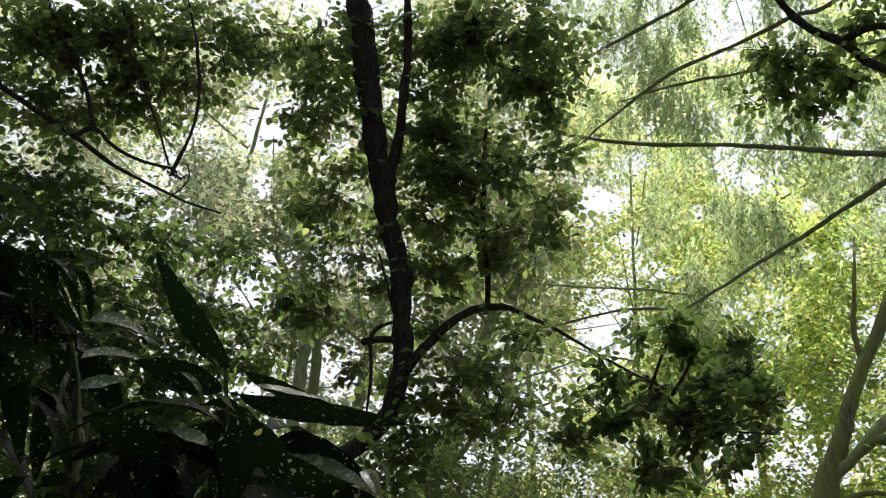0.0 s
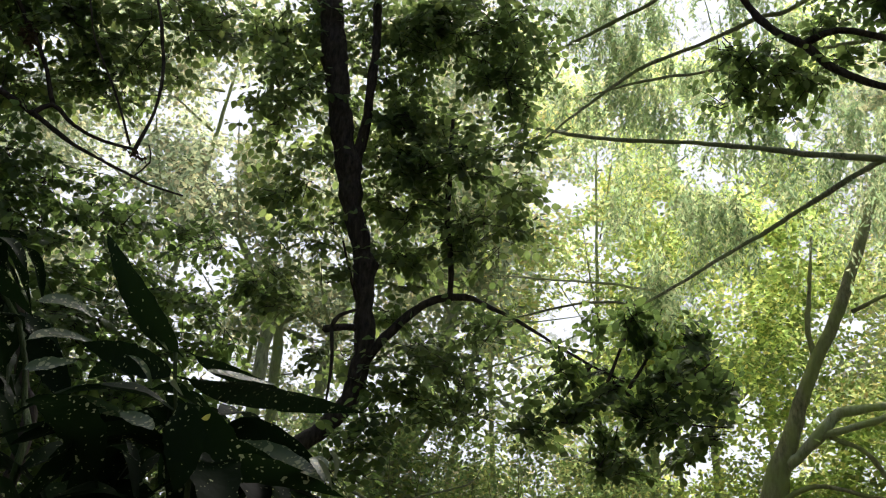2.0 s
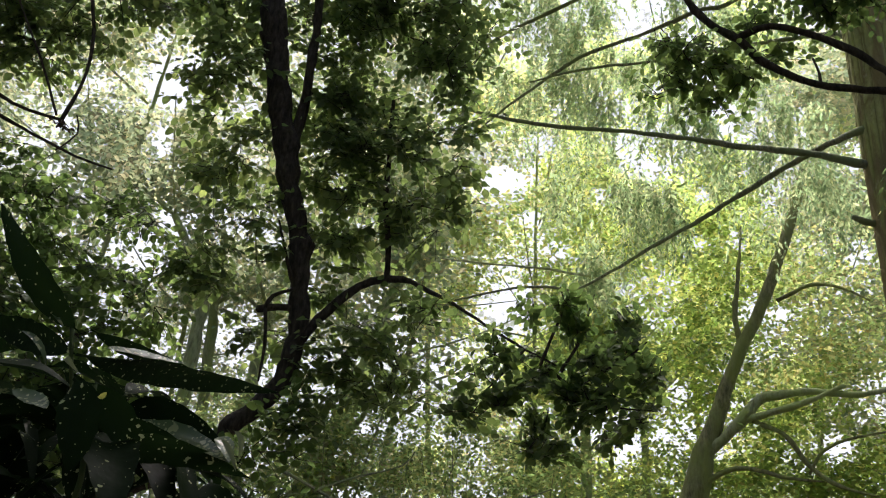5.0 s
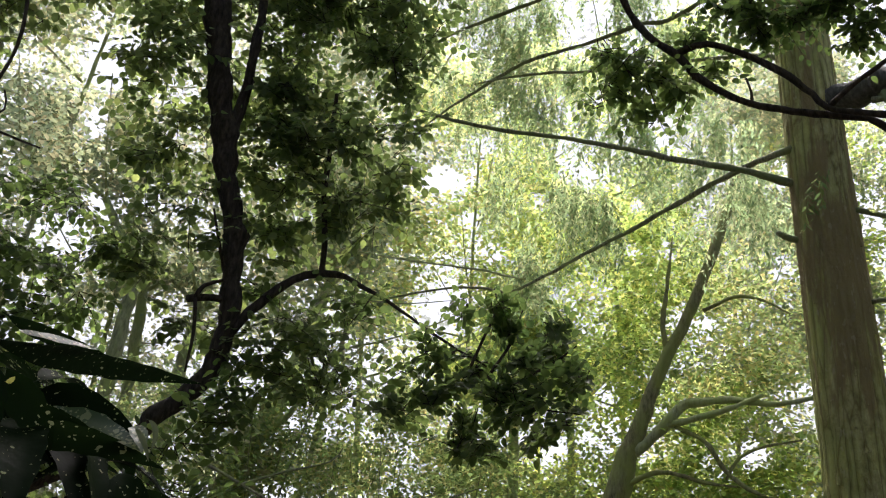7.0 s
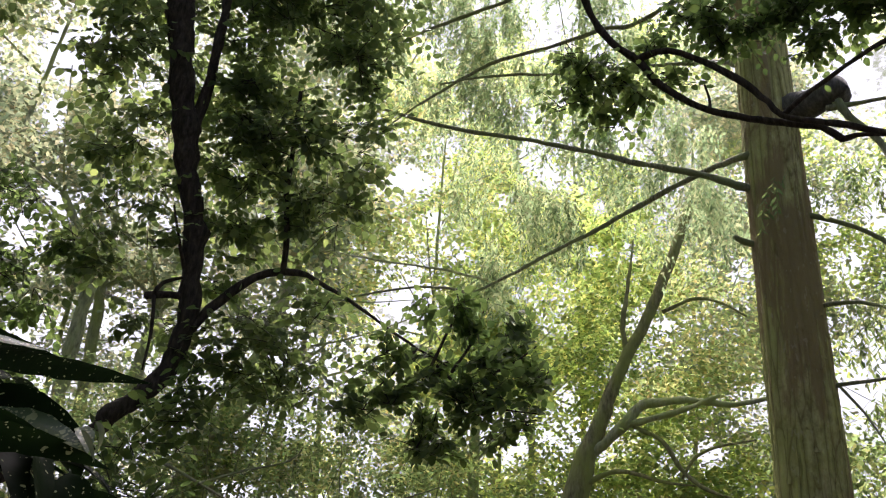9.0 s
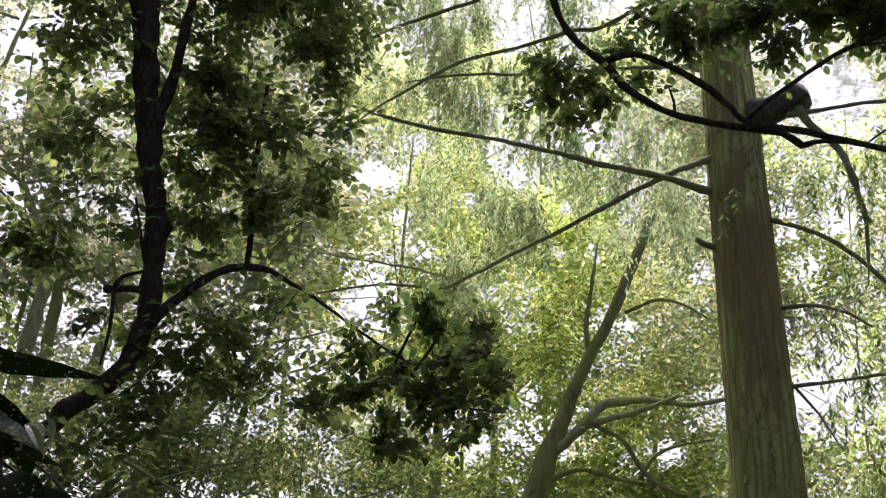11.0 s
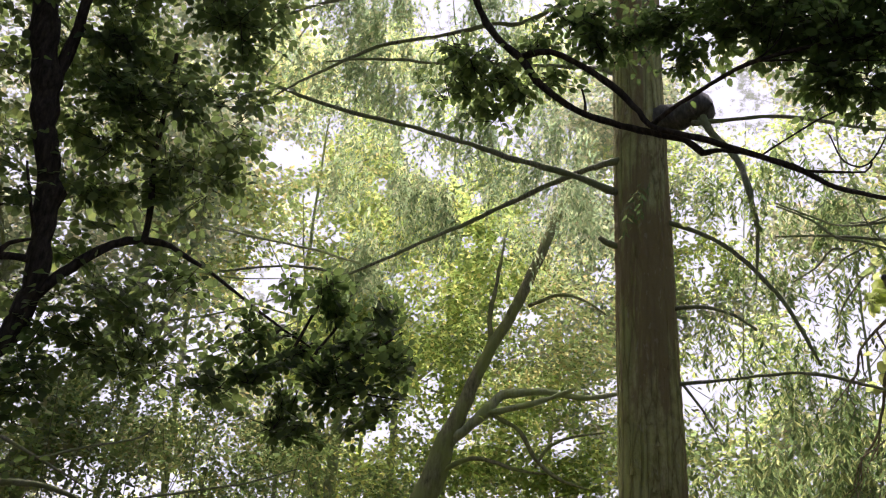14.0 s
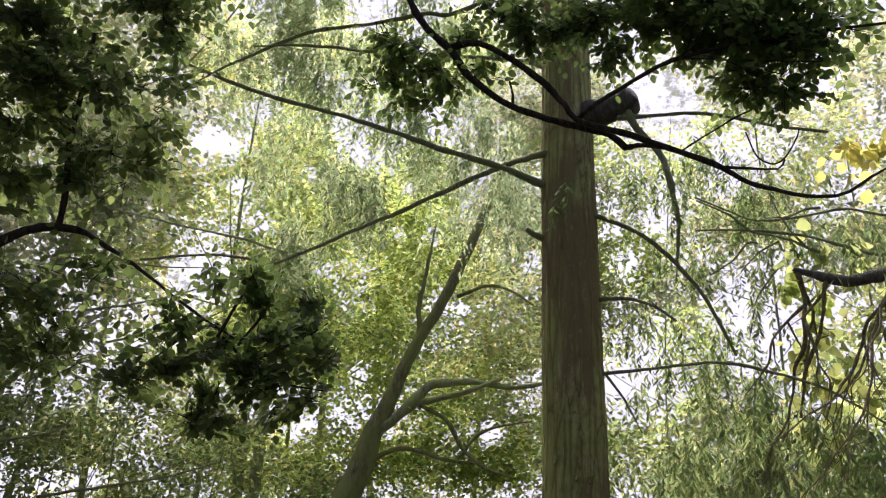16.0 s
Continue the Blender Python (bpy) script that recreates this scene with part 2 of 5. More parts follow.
def limb(name, parent, points, material, sides=9, step=0.08, rough=0.035, wobble=0.05, label="", flute=0.0):
    """A tube along a spline, crooked and knobbly as grown wood is."""
    q = spline(points, step)
    if not flute:
        run = np.concatenate([[0], np.cumsum(np.linalg.norm(np.diff(q[:, :3], axis=0), axis=1))])
        kink = np.array([[0.6 * noise.noise((2.2 * a, 7.3 * ax, q[0, 0])) + 0.4 * noise.noise((6.5 * a, 3.1 * ax, q[0, 2])) for ax in range(3)] for a in run])
        ease = np.minimum(1, np.minimum(run, run[-1] - run) / 0.25)[:, None]
        q[:, :3] += kink * ease * (0.25 * q[:, 3:4] + 0.014)
        q[:, 3] *= np.array([1 + 0.3 * noise.noise((9 * a, q[0, 1], 4.0)) + 0.22 * max(0, noise.noise((4 * a, 2.0, q[0, 0])) - 0.2) for a in run])
    ends = [q[0].copy(), q[-1].copy()]
    ends[0][:3] -= 0.3 * q[0, 3] * unit(q[1, :3] - q[0, :3])
    ends[1][:3] += 0.6 * q[-1, 3] * unit(q[-1, :3] - q[-2, :3])
    ends[0][3], ends[1][3] = 0.08 * q[0, 3], 0.08 * q[-1, 3]
    co, quads = tube_arrays(np.vstack([ends[:1], q, ends[1:]]), sides, rough, wobble, flute)
    return quads_object(name, co, quads, material, parent, label, smooth=True)


def unit(a):
    return a / (np.linalg.norm(a, axis=-1, keepdims=True) + 1e-9)


def leaf_arrays(base, way, side, length, width, fold=0.25, droop=0.15):
    """Leaves of two folded halves, each of two faces: base, shoulder, tip."""
    n = len(base)
    way, side = unit(way), unit(side - way * (side * way).sum(1, keepdims=True))
    up = np.cross(side, way)
    L, W = np.broadcast_to(length, n)[:, None], np.broadcast_to(width, n)[:, None]
    m1 = base + way * L * 0.42 + up * W * 0.05
    tip = base + way * L - up * L * droop
    q1 = base + way * L * 0.2 + side * W * 0.40 + up * W * fold * 0.5
    s1 = base + way * L * 0.48 + side * W * 0.5 + up * W * fold
    q2 = base + way * L * 0.2 - side * W * 0.40 + up * W * fold * 0.5
    s2 = base + way * L * 0.48 - side * W * 0.5 + up * W * fold
    e1 = base + way * L * 0.78 + side * W * 0.34 + up * (W * fold * 0.4 - L * droop * 0.5)
    e2 = base + way * L * 0.78 - side * W * 0.34 + up * (W * fold * 0.4 - L * droop * 0.5)
    co = np.stack([base, q1, s1, m1, q2, s2, tip, e1, e2], 1).reshape(-1, 3)
    f = np.array([[0, 1, 2, 3], [3, 2, 7, 6], [0, 3, 5, 4], [3, 6, 8, 5]])
    quads = (np.arange(n)[:, None, None] * 9 + f[None]).reshape(-1, 4)
    return co, quads


def slim_arrays(base, way, side, length, width):
    """Narrow leaflets: one kite."""
    n = len(base)
    way, side = unit(way), unit(side - way * (side * way).sum(1, keepdims=True))
    L, W = np.broadcast_to(length, n)[:, None], np.broadcast_to(width, n)[:, None]
    co = np.stack([base, base + way * L * 0.45 + side * W * 0.5, base + way * L, base + way * L * 0.45 - side * W * 0.5], 1).reshape(-1, 3)
    return co, (np.arange(n)[:, None] * 4 + np.arange(4)[None])


def ovate_arrays(base, way, side, length, width, fold=0.12):
    """Small or far broad leaves: two halves, folded a little along the midrib."""
    n = len(base)
    way, side = unit(way), unit(side - way * (side * way).sum(1, keepdims=True))
    up = np.cross(side, way)
    L, W = np.broadcast_to(length, n)[:, None], np.broadcast_to(width, n)[:, None]
    rows = [base, base + way * L]
    for sg in (1, -1):
        rows += [base + way * L * 0.26 + side * W * 0.46 * sg + up * W * fold, base + way * L * 0.66 + side * W * 0.42 * sg + up * W * fold]
    co = np.stack(rows, 1).reshape(-1, 3)
    f = np.array([[0, 2, 3, 1], [0, 1, 5, 4]])
    return co, (np.arange(n)[:, None, None] * 6 + f[None]).reshape(-1, 4)


def in_clump(k, n, hollow=0.0):
    """Points in an uneven ellipsoid x, y, z, half width, half height."""
    x, y, z, rh, rv = k
    d = unit(rng.normal(0, 1, (n, 3)))
    lump = 0.75 + 0.35 * np.sin(d[:, 0] * 5 + x * 3) * np.cos(d[:, 2] * 4 + y * 2) + 0.2 * np.sin(d[:, 1] * 9 + z * 5)
    rad = lump * (hollow + (1 - hollow) * rng.random(n) ** 0.32)
    return np.array([x, y, z]) + d * rad[:, None] * np.array([rh, rh, rv]), d


def leafy_crown(tree, clumps, material, leaf, aspect, twigs, per_twig, twig_len, label, twig_bark, lean=(0, 0, 0.2), droop=0.1, hang=-0.5, flat=0.4):
    """Flat sprays of a few twigs each, with leaves in two ranks, in each clump; one mesh for the leaves, one for the twigs."""
    LC, LQ, TC, TQ, nl, nt = [], [], [], [], 0, 0
    fan = 4
    for k in clumps:
        g = max(2, int(twigs * (k[3] * k[3] * k[4]) ** (1 / 3) / 0.5 * max(k[3], 0.25) / 0.5 / fan + 0.5))
        n = g * fan
        centre, d = in_clump(k, g)
        norm = unit(rng.normal(0, flat, (g, 3)) + np.array([0, 0, 1.0]))
        main = d + rng.normal(0, 0.5, (g, 3)) + np.array(lean)
        main = unit(main - 0.7 * norm * (main * norm).sum(1, keepdims=True))
        across = np.cross(norm, main)
        own = np.repeat(np.arange(g), fan)
        turn = np.tile(np.linspace(-0.95, 0.95, fan), g) + rng.normal(0, 0.2, n)
        way = unit(np.cos(turn)[:, None] * main[own] + np.sin(turn)[:, None] * across[own] + rng.normal(0, 0.12, (n, 3)))
        ln = twig_len * rng.uniform(0.6, 1.3, n)
        start = centre[own] - main[own] * twig_len * 0.5 + rng.normal(0, 0.02, (n, 3))
        bend = rng.normal(0, 0.2, (n, 3)) + np.array([0, 0, -0.25 if hang < 0 else 0.2])
        for i in range(n):
            s = np.linspace(0, 1, 5)[:, None]
            q = start[i] + way[i] * ln[i] * s + bend[i] * ln[i] * s * s * 0.5
            c, f = tube_arrays(np.hstack([q, (0.0032 * (1.2 - s))]), 3)
            TC.append(c), TQ.append(f + nt)
            nt += len(c)
        s = np.tile(np.linspace(0.2, 1, per_twig), n)[:, None]
        idx = np.repeat(np.arange(n), per_twig)
        base = start[idx] + way[idx] * ln[idx, None] * s + bend[idx] * ln[idx, None] * s * s * 0.5
        m = len(base)
        face = unit(norm[own][idx] + rng.normal(0, 0.3, (m, 3)))
        rank = np.where(np.tile(np.arange(per_twig) % 2, n), 1.0, -1.0)[:, None]
        last = np.tile(np.arange(per_twig) == per_twig - 1, n)[:, None]
        lateral = np.cross(face, way[idx]) * rank
        lw = unit(way[idx] * np.where(last, 1.2, 0.5) + lateral * np.where(last, 0.1, 0.9) + rng.normal(0, 0.25, (m, 3)) + np.array([0, 0, hang]))
        side = np.cross(lw, face) + rng.normal(0, 0.25, (m, 3))
        size = leaf * rng.uniform(0.62, 1.18, m)
        c, f = leaf_arrays(base + lateral * 0.006, lw, side, size, size * aspect * rng.uniform(0.85, 1.15, m), 0.14, droop)
        LC.append(c), LQ.append(f + nl)
        nl += len(c)
    quads_object("crown", np.vstack(LC), np.vstack(LQ), material, tree, label, "stuff")
    quads_object("twig_work", np.vstack(TC), np.vstack(TQ), twig_bark, tree, "", "stuff")


def far_crown(tree, clumps, density, material, leaf, aspect, label, gaps=()):
    """Crown of many single leaves, gathered in flat layered sprays that droop at their ends."""
    B, N = [], []
    for k in clumps:
        n = int(density * k[3] * (k[3] + k[4]) * 0.5 / leaf ** 2)
        g = max(4, n // 26)
        seeds, d = in_clump(k, g)
        norm = unit(rng.normal(0, 0.3, (g, 3)) + np.array([0, 0, 1.0]) + 0.35 * d)
        own = rng.integers(0, g, n)
        off = rng.normal(0, 1, (n, 3)) * leaf * 2.6
        off -= 0.8 * norm[own] * (off * norm[own]).sum(1, keepdims=True)
        off[:, 2] -= 0.5 * (off ** 2).sum(1) / (leaf * 5)
        B.append(seeds[own] + off), N.append(norm[own])
    p, face = np.vstack(B), np.vstack(N)
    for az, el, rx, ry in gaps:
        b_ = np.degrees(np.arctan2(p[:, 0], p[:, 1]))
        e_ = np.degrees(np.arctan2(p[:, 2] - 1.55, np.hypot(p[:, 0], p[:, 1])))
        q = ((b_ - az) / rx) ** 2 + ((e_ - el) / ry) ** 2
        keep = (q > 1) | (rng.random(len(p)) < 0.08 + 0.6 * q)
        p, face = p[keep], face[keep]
    n = len(p)
    face = unit(face + rng.normal(0, 0.5, (n, 3)))
    way = unit(rng.normal(0, 1, (n, 3)) + np.array([0, 0, -0.5]))
    way = unit(way - 0.85 * face * (way * face).sum(1, keepdims=True))
    size = leaf * rng.uniform(0.65, 1.3, n)
    c, f = ovate_arrays(p, way, np.cross(way, face), size, size * aspect)
    quads_object("crown", c, f, material, tree, label, "stuff")


def weeping_crown(tree, clumps, strands, material, label, leaf=0.075, drop=(0.2, 0.6), gaps=(), bark=None, per=22, slim=0.26):
    """Hanging strands with narrow leaflets on both sides."""
    LB, LW, LS = [], [], []
    TC, TQ, nt = [], [], 0
    for k in clumps:
        n = int(strands * k[3] * (k[3] + k[4]))
        p, d = in_clump(k, n)
        seeds = p[:max(3, n // 15)]
        away = unit(rng.normal(0, 1, (len(seeds), 3)) * np.array([1, 1, 0.3]))
        pick = rng.integers(0, len(seeds), n)
        along = rng.random((n, 1))
        p = seeds[pick] + away[pick] * along * 0.6 + np.array([0, 0, -0.22]) * along ** 2 + rng.normal(0, 0.045, (n, 3))
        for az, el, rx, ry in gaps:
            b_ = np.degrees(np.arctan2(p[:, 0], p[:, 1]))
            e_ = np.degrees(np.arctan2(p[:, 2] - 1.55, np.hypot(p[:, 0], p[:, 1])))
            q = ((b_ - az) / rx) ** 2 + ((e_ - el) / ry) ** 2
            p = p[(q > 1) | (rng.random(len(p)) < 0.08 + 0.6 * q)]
        n = len(p)
        if not n:
            continue
        ln = rng.uniform(*drop, n)
        out = rng.normal(0, 0.28, (n, 3)) * np.array([1, 1, 0])
        p[:, 2] += ln * 0.4
        s = np.tile(np.linspace(0, 1, per), n)[:, None]
        i = np.repeat(np.arange(n), per)
        base = p[i] + out[i] * ln[i, None] * np.sqrt(s) + np.array([0, 0, -1.0]) * ln[i, None] * s
        base += np.sin(s * 5 + i[:, None]) * np.array([0.02, 0.02, 0])
        lr = np.where(np.tile(np.arange(per) % 2, n), 1.0, -1.0)[:, None]
        a = np.repeat(rng.uniform(0, 6.28, n), per)
        lat = np.stack([np.cos(a), np.sin(a), 0 * a], 1) * lr
        LB.append(base)
        LW.append(lat * 0.55 + np.array([0, 0, -0.8]) + rng.normal(0, 0.3, (len(base), 3)))
        LS.append(rng.normal(0, 1, (len(base), 3)))
        for j in range(0, n, 3):
            q = np.hstack([base[j * per:(j + 1) * per:6], np.full((len(base[j * per:(j + 1) * per:6]), 1), 0.0016)])
            c, f = tube_arrays(q, 3)
            TC.append(c), TQ.append(f + nt)
            nt += len(c)
    b_ = np.vstack(LB)
    size = leaf * rng.uniform(0.6, 1.3, len(b_))
    c, f = slim_arrays(b_, np.vstack(LW), np.vstack(LS), size, size * slim)
    quads_object("crown", c, f, material, tree, label, "stuff")
    quads_object("twig_work", np.vstack(TC), np.vstack(TQ), bark, tree, "", "stuff")


def thing(name, at, label, category, group=""):
    ob = new(name)
    ob.location = at
    ob.empty_display_size = 0.2
    tagged(ob, label, category, group)
    return ob


def settle(ob):
    """Keep the parts where they are while the empty stands at the foot of its thing."""
    bpy.context.view_layer.update()
    inv = ob.matrix_world.inverted()
    for c in ob.children:
        c.matrix_parent_inverse = inv


# ---- ground ----
def ground_height(x, y):
    return 0.12 * noise.noise((x * 0.15, y * 0.15, 0)) + 0.03 * noise.noise((x * 0.9, y * 0.9, 3)) - 0.06


def build_ground():
    xs = np.concatenate([np.linspace(-900, -45, 10), np.linspace(-40, 40, 100), np.linspace(45, 900, 10)])
    v = [(x, y, ground_height(x, y)) for y in xs for x in xs]
    n = len(xs)
    f = [(j * n + i, j * n + i + 1, (j + 1) * n + i + 1, (j + 1) * n + i) for j in range(n - 1) for i in range(n - 1)]
    m, nd, l = mat("forest_floor")
    tex = nd.new("ShaderNodeTexNoise")
    tex.inputs["Scale"].default_value, tex.inputs["Detail"].default_value = 6, 8
    tc = nd.new("ShaderNodeTexCoord")
    l.new(tc.outputs["Object"], tex.inputs["Vector"])
    r = ramp(nd, [(0.3, (0.02, 0.016, 0.01)), (0.5, (0.05, 0.036, 0.022)), (0.62, (0.04, 0.045, 0.016)), (0.75, (0.09, 0.065, 0.038))])
    l.new(tex.outputs["Fac"], r.inputs[0])
    l.new(r.outputs[0], nd["Principled BSDF"].inputs["Base Color"])
    nd["Principled BSDF"].inputs["Roughness"].default_value = 0.95
    bp = nd.new("ShaderNodeBump")
    bp.inputs["Distance"].default_value = 0.04
    l.new(tex.outputs["Fac"], bp.inputs["Height"])
    l.new(bp.outputs[0], nd["Principled BSDF"].inputs["Normal"])
    mesh_object("ground", v, f, m, None, "brown forest floor of soil and fallen leaves", kind="structure")


build_ground()


def distance_screen():
    """One tall uneven screen far behind; leaf mottling, haze and sky are painted glow."""
    v, f = [], []
    n, rows = 220, 8
    for i in range(n + 1):
        a = radians(-58 + 150 * i / n)
        top = 80 + 8 * noise.noise((i * 0.11, 0, 0)) + 4 * noise.noise((i * 0.45, 5, 0))
        for j in range(rows + 1):
            v.append((75 * math.sin(a), 75 * math.cos(a), -1 + (top + 1) * j / rows))
    for i in range(n):
        for j in range(rows):
            k = i * (rows + 1) + j
            f.append((k, k + rows + 1, k + rows + 2, k + 1))
    m, nd, l = mat("painted_haze_glow")
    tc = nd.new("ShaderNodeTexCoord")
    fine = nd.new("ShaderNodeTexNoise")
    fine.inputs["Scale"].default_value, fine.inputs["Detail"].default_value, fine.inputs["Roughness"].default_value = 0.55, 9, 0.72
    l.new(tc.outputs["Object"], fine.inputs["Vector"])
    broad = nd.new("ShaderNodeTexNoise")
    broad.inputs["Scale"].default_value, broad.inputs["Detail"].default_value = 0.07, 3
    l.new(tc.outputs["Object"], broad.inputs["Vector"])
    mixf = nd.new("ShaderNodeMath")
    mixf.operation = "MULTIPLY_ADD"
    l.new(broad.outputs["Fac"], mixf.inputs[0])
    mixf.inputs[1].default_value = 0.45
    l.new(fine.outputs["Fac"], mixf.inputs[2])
    # leaf green, haze and sky white, all given off by the screen itself
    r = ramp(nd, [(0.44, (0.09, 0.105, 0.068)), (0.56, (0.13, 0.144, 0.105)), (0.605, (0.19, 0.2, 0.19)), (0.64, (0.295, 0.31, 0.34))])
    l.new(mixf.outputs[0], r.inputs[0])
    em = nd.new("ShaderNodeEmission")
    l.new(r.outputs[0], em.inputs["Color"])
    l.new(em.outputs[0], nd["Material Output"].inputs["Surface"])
    mesh_object("backdrop", v, f, m, None, "glowing screen painted as pale hazy green woodland and sky", kind="structure")


distance_screen()


# ---- evergreen tree with a bent stem ----
def bent_tree():
    t = thing("evergreen_tree", (-2.6, 4.6, 0), "dark evergreen broadleaf tree with a bent slender stem", "tree")
    limb("trunk", t, [(-2.6, 4.6, -0.15, 0.13), (-2.5, 4.7, 0.6, 0.11), (-2.2, 4.9, 1.2, 0.09), (-0.80, 5.54, 2.12, 0.068), (-0.56, 5.57, 2.37, 0.060), (-0.41, 5.59, 2.52, 0.060), (-0.28, 5.59, 2.74, 0.061), (-0.24, 5.59, 2.97, 0.066),
                      (-0.25, 5.59, 3.24, 0.071), (-0.30, 5.59, 3.61, 0.076), (-0.30, 5.59, 3.71, 0.098), (-0.33, 5.59, 3.81, 0.077), (-0.42, 5.58, 4.13, 0.079), (-0.53, 5.57, 4.56, 0.095), (-0.65, 5.56, 5.02, 0.089), (-0.74, 5.55, 5.50, 0.097), (-0.85, 5.53, 6.01, 0.107), (-1.00, 5.51, 6.73, 0.103), (-1.27, 5.35, 8.08, 0.085)], BARK_DARK, 14, 0.05, 0.02, 0.02)
    limb("branch", t, [(-0.47, 5.58, 4.53, 0.054), (-0.44, 5.58, 4.83, 0.041), (-0.41, 5.48, 5.26, 0.038), (-0.43, 5.48, 5.83, 0.035), (-0.51, 5.38, 6.52, 0.031)], BARK_DARK)
    limb("branch", t, [(-0.26, 5.59, 3.22, 0.029), (-0.39, 5.54, 3.21, 0.025), (-0.52, 5.48, 3.16, 0.024)], BARK_DARK)
    limb("branch", t, [(-0.47, 5.48, 3.18, 0.016), (-0.43, 5.48, 3.27, 0.016), (-0.30, 5.39, 3.30, 0.008)], BARK_DARK, 6)
    limb("branch", t, [(-0.47, 5.48, 3.17, 0.016), (-0.44, 5.48, 2.94, 0.012), (-0.44, 5.48, 2.66, 0.008)], BARK_DARK, 6)
    arch = limb("branch", t, [(-0.21, 5.60, 2.99, 0.041), (-0.10, 5.60, 3.17, 0.033), (0.07, 5.60, 3.37, 0.033), (0.27, 5.59, 3.50, 0.029), (0.47, 5.58, 3.54, 0.025), (0.75, 5.45, 3.39, 0.014), (1.01, 5.30, 3.20, 0.011), (1.25, 5.15, 3.02, 0.009), (1.49, 4.98, 2.85, 0.006)], BARK_DARK)
    limb("twig", arch, [(0.36, 5.59, 3.52, 0.025), (0.35, 5.59, 3.82, 0.021), (0.30, 5.59, 4.19, 0.022), (0.28, 5.59, 4.59, 0.018), (0.27, 5.49, 5.00, 0.014)], BARK_DARK, 7)
    limb("branch", t, [(-0.30, 5.59, 3.41, 0.021), (-0.37, 5.49, 3.54, 0.012), (-0.47, 5.48, 3.85, 0.008)], BARK_DARK, 6)
    leafy_crown(t, [(-0.62, 5.97, 6.13, 0.49, 0.54), (-0.58, 5.97, 5.17, 0.34, 0.45), (-0.28, 5.99, 4.44, 0.32, 0.37), (-1.2, 5.7, 5.85, 0.63, 0.50), (-1.12, 5.59, 5.10, 0.54, 0.37), (-0.92, 5.73, 4.51, 0.42, 0.47), (-0.11, 5.85, 5.98, 0.80, 0.67), (0.41, 5.38, 5.83, 0.72, 0.60), (0.02, 5.80, 5.08, 0.63, 0.62),
                    (0.69, 5.25, 5.25, 0.47, 0.46), (0.59, 5.37, 4.59, 0.55, 0.54), (0.05, 5.70, 4.32, 0.56, 0.55), (0.61, 5.47, 4.07, 0.49, 0.38), (-0.00, 5.80, 3.87, 0.40, 0.35)],
                GLOSSY, 0.079, 0.7, 70, 8, 0.33, "dark glossy ovate leaves, thin enough to glow", BARK_DARK)
    leafy_crown(t, [(-0.11, 5.50, 4.92, 0.23, 0.23), (0.03, 5.60, 4.57, 0.20, 0.20), (-0.11, 5.70, 4.72, 0.19, 0.19), (0.04, 5.55, 5.98, 0.35, 0.30), (0.33, 5.64, 6.21, 0.31, 0.26), (-1.05, 5.40, 4.13, 0.05, 0.05), (-0.60, 5.57, 3.04, 0.16, 0.12), (-0.90, 5.63, 3.37, 0.17, 0.17)],
                GLOSSY, 0.072, 0.68, 110, 8, 0.22, "dense dark bunches of hanging leaves", BARK_DARK)
    # unseen leaves added high in the sun's path to shade the shrub
    r = random.Random(4)
    far_crown(t, [(r.uniform(-2.4, 3.6), r.uniform(3.4, 6.8), r.uniform(9.0, 11.5), r.uniform(0.9, 1.4), r.uniform(0.6, 0.9)) for k in range(60)], 9, GLOSSY, 0.12, 0.6, "unseen leaves added above to shade the shrub")
    leafy_crown(t, [(-0.92, 5.63, 3.55, 0.49, 0.43), (-0.73, 5.75, 3.99, 0.36, 0.30), (0.13, 5.70, 3.13, 0.48, 0.28), (0.53, 5.58, 3.21, 0.52, 0.37), (0.27, 5.59, 2.74, 0.46, 0.27), (-0.14, 5.40, 2.37, 0.26, 0.26), (0.66, 5.56, 2.72, 0.32, 0.23), (-0.06, 5.80, 3.36, 0.29, 0.24), (-0.37, 5.89, 3.05, 0.30, 0.24), (-0.06, 5.70, 2.86, 0.33, 0.23), (0.38, 5.59, 2.95, 0.37, 0.23)],
                GLOSSY, 0.072, 0.7, 46, 8, 0.3, "dark glossy ovate leaves", BARK_DARK)
    leafy_crown(t, [(1.52, 4.81, 3.23, 0.10, 0.12), (1.61, 4.94, 3.11, 0.14, 0.12), (1.35, 5.17, 3.27, 0.07, 0.09), (1.11, 4.99, 2.94, 0.12, 0.08), (1.44, 5.07, 2.87, 0.21, 0.18), (1.63, 4.77, 2.84, 0.21, 0.16), (1.89, 4.84, 3.15, 0.09, 0.12), (1.96, 4.98, 3.00, 0.20, 0.14), (2.04, 4.70, 2.81, 0.14, 0.16),
                    (1.05, 5.16, 2.80, 0.14, 0.13), (1.12, 4.91, 2.62, 0.18, 0.12), (0.98, 5.09, 2.50, 0.20, 0.12), (1.41, 5.15, 2.51, 0.21, 0.14), (1.49, 4.90, 2.30, 0.16, 0.10), (1.35, 5.09, 2.32, 0.09, 0.09), (1.71, 4.75, 2.57, 0.20, 0.16), (1.99, 4.81, 2.53, 0.18, 0.10), (1.88, 5.01, 2.44, 0.12, 0.08), (1.52, 4.89, 2.64, 0.22, 0.13)],
                DEEP, 0.072, 0.68, 125, 7, 0.18, "deep green glossy leaf cluster at the branch end", BARK_DARK, (0, 0, 0.5), 0.06, -0.25, 0.75)
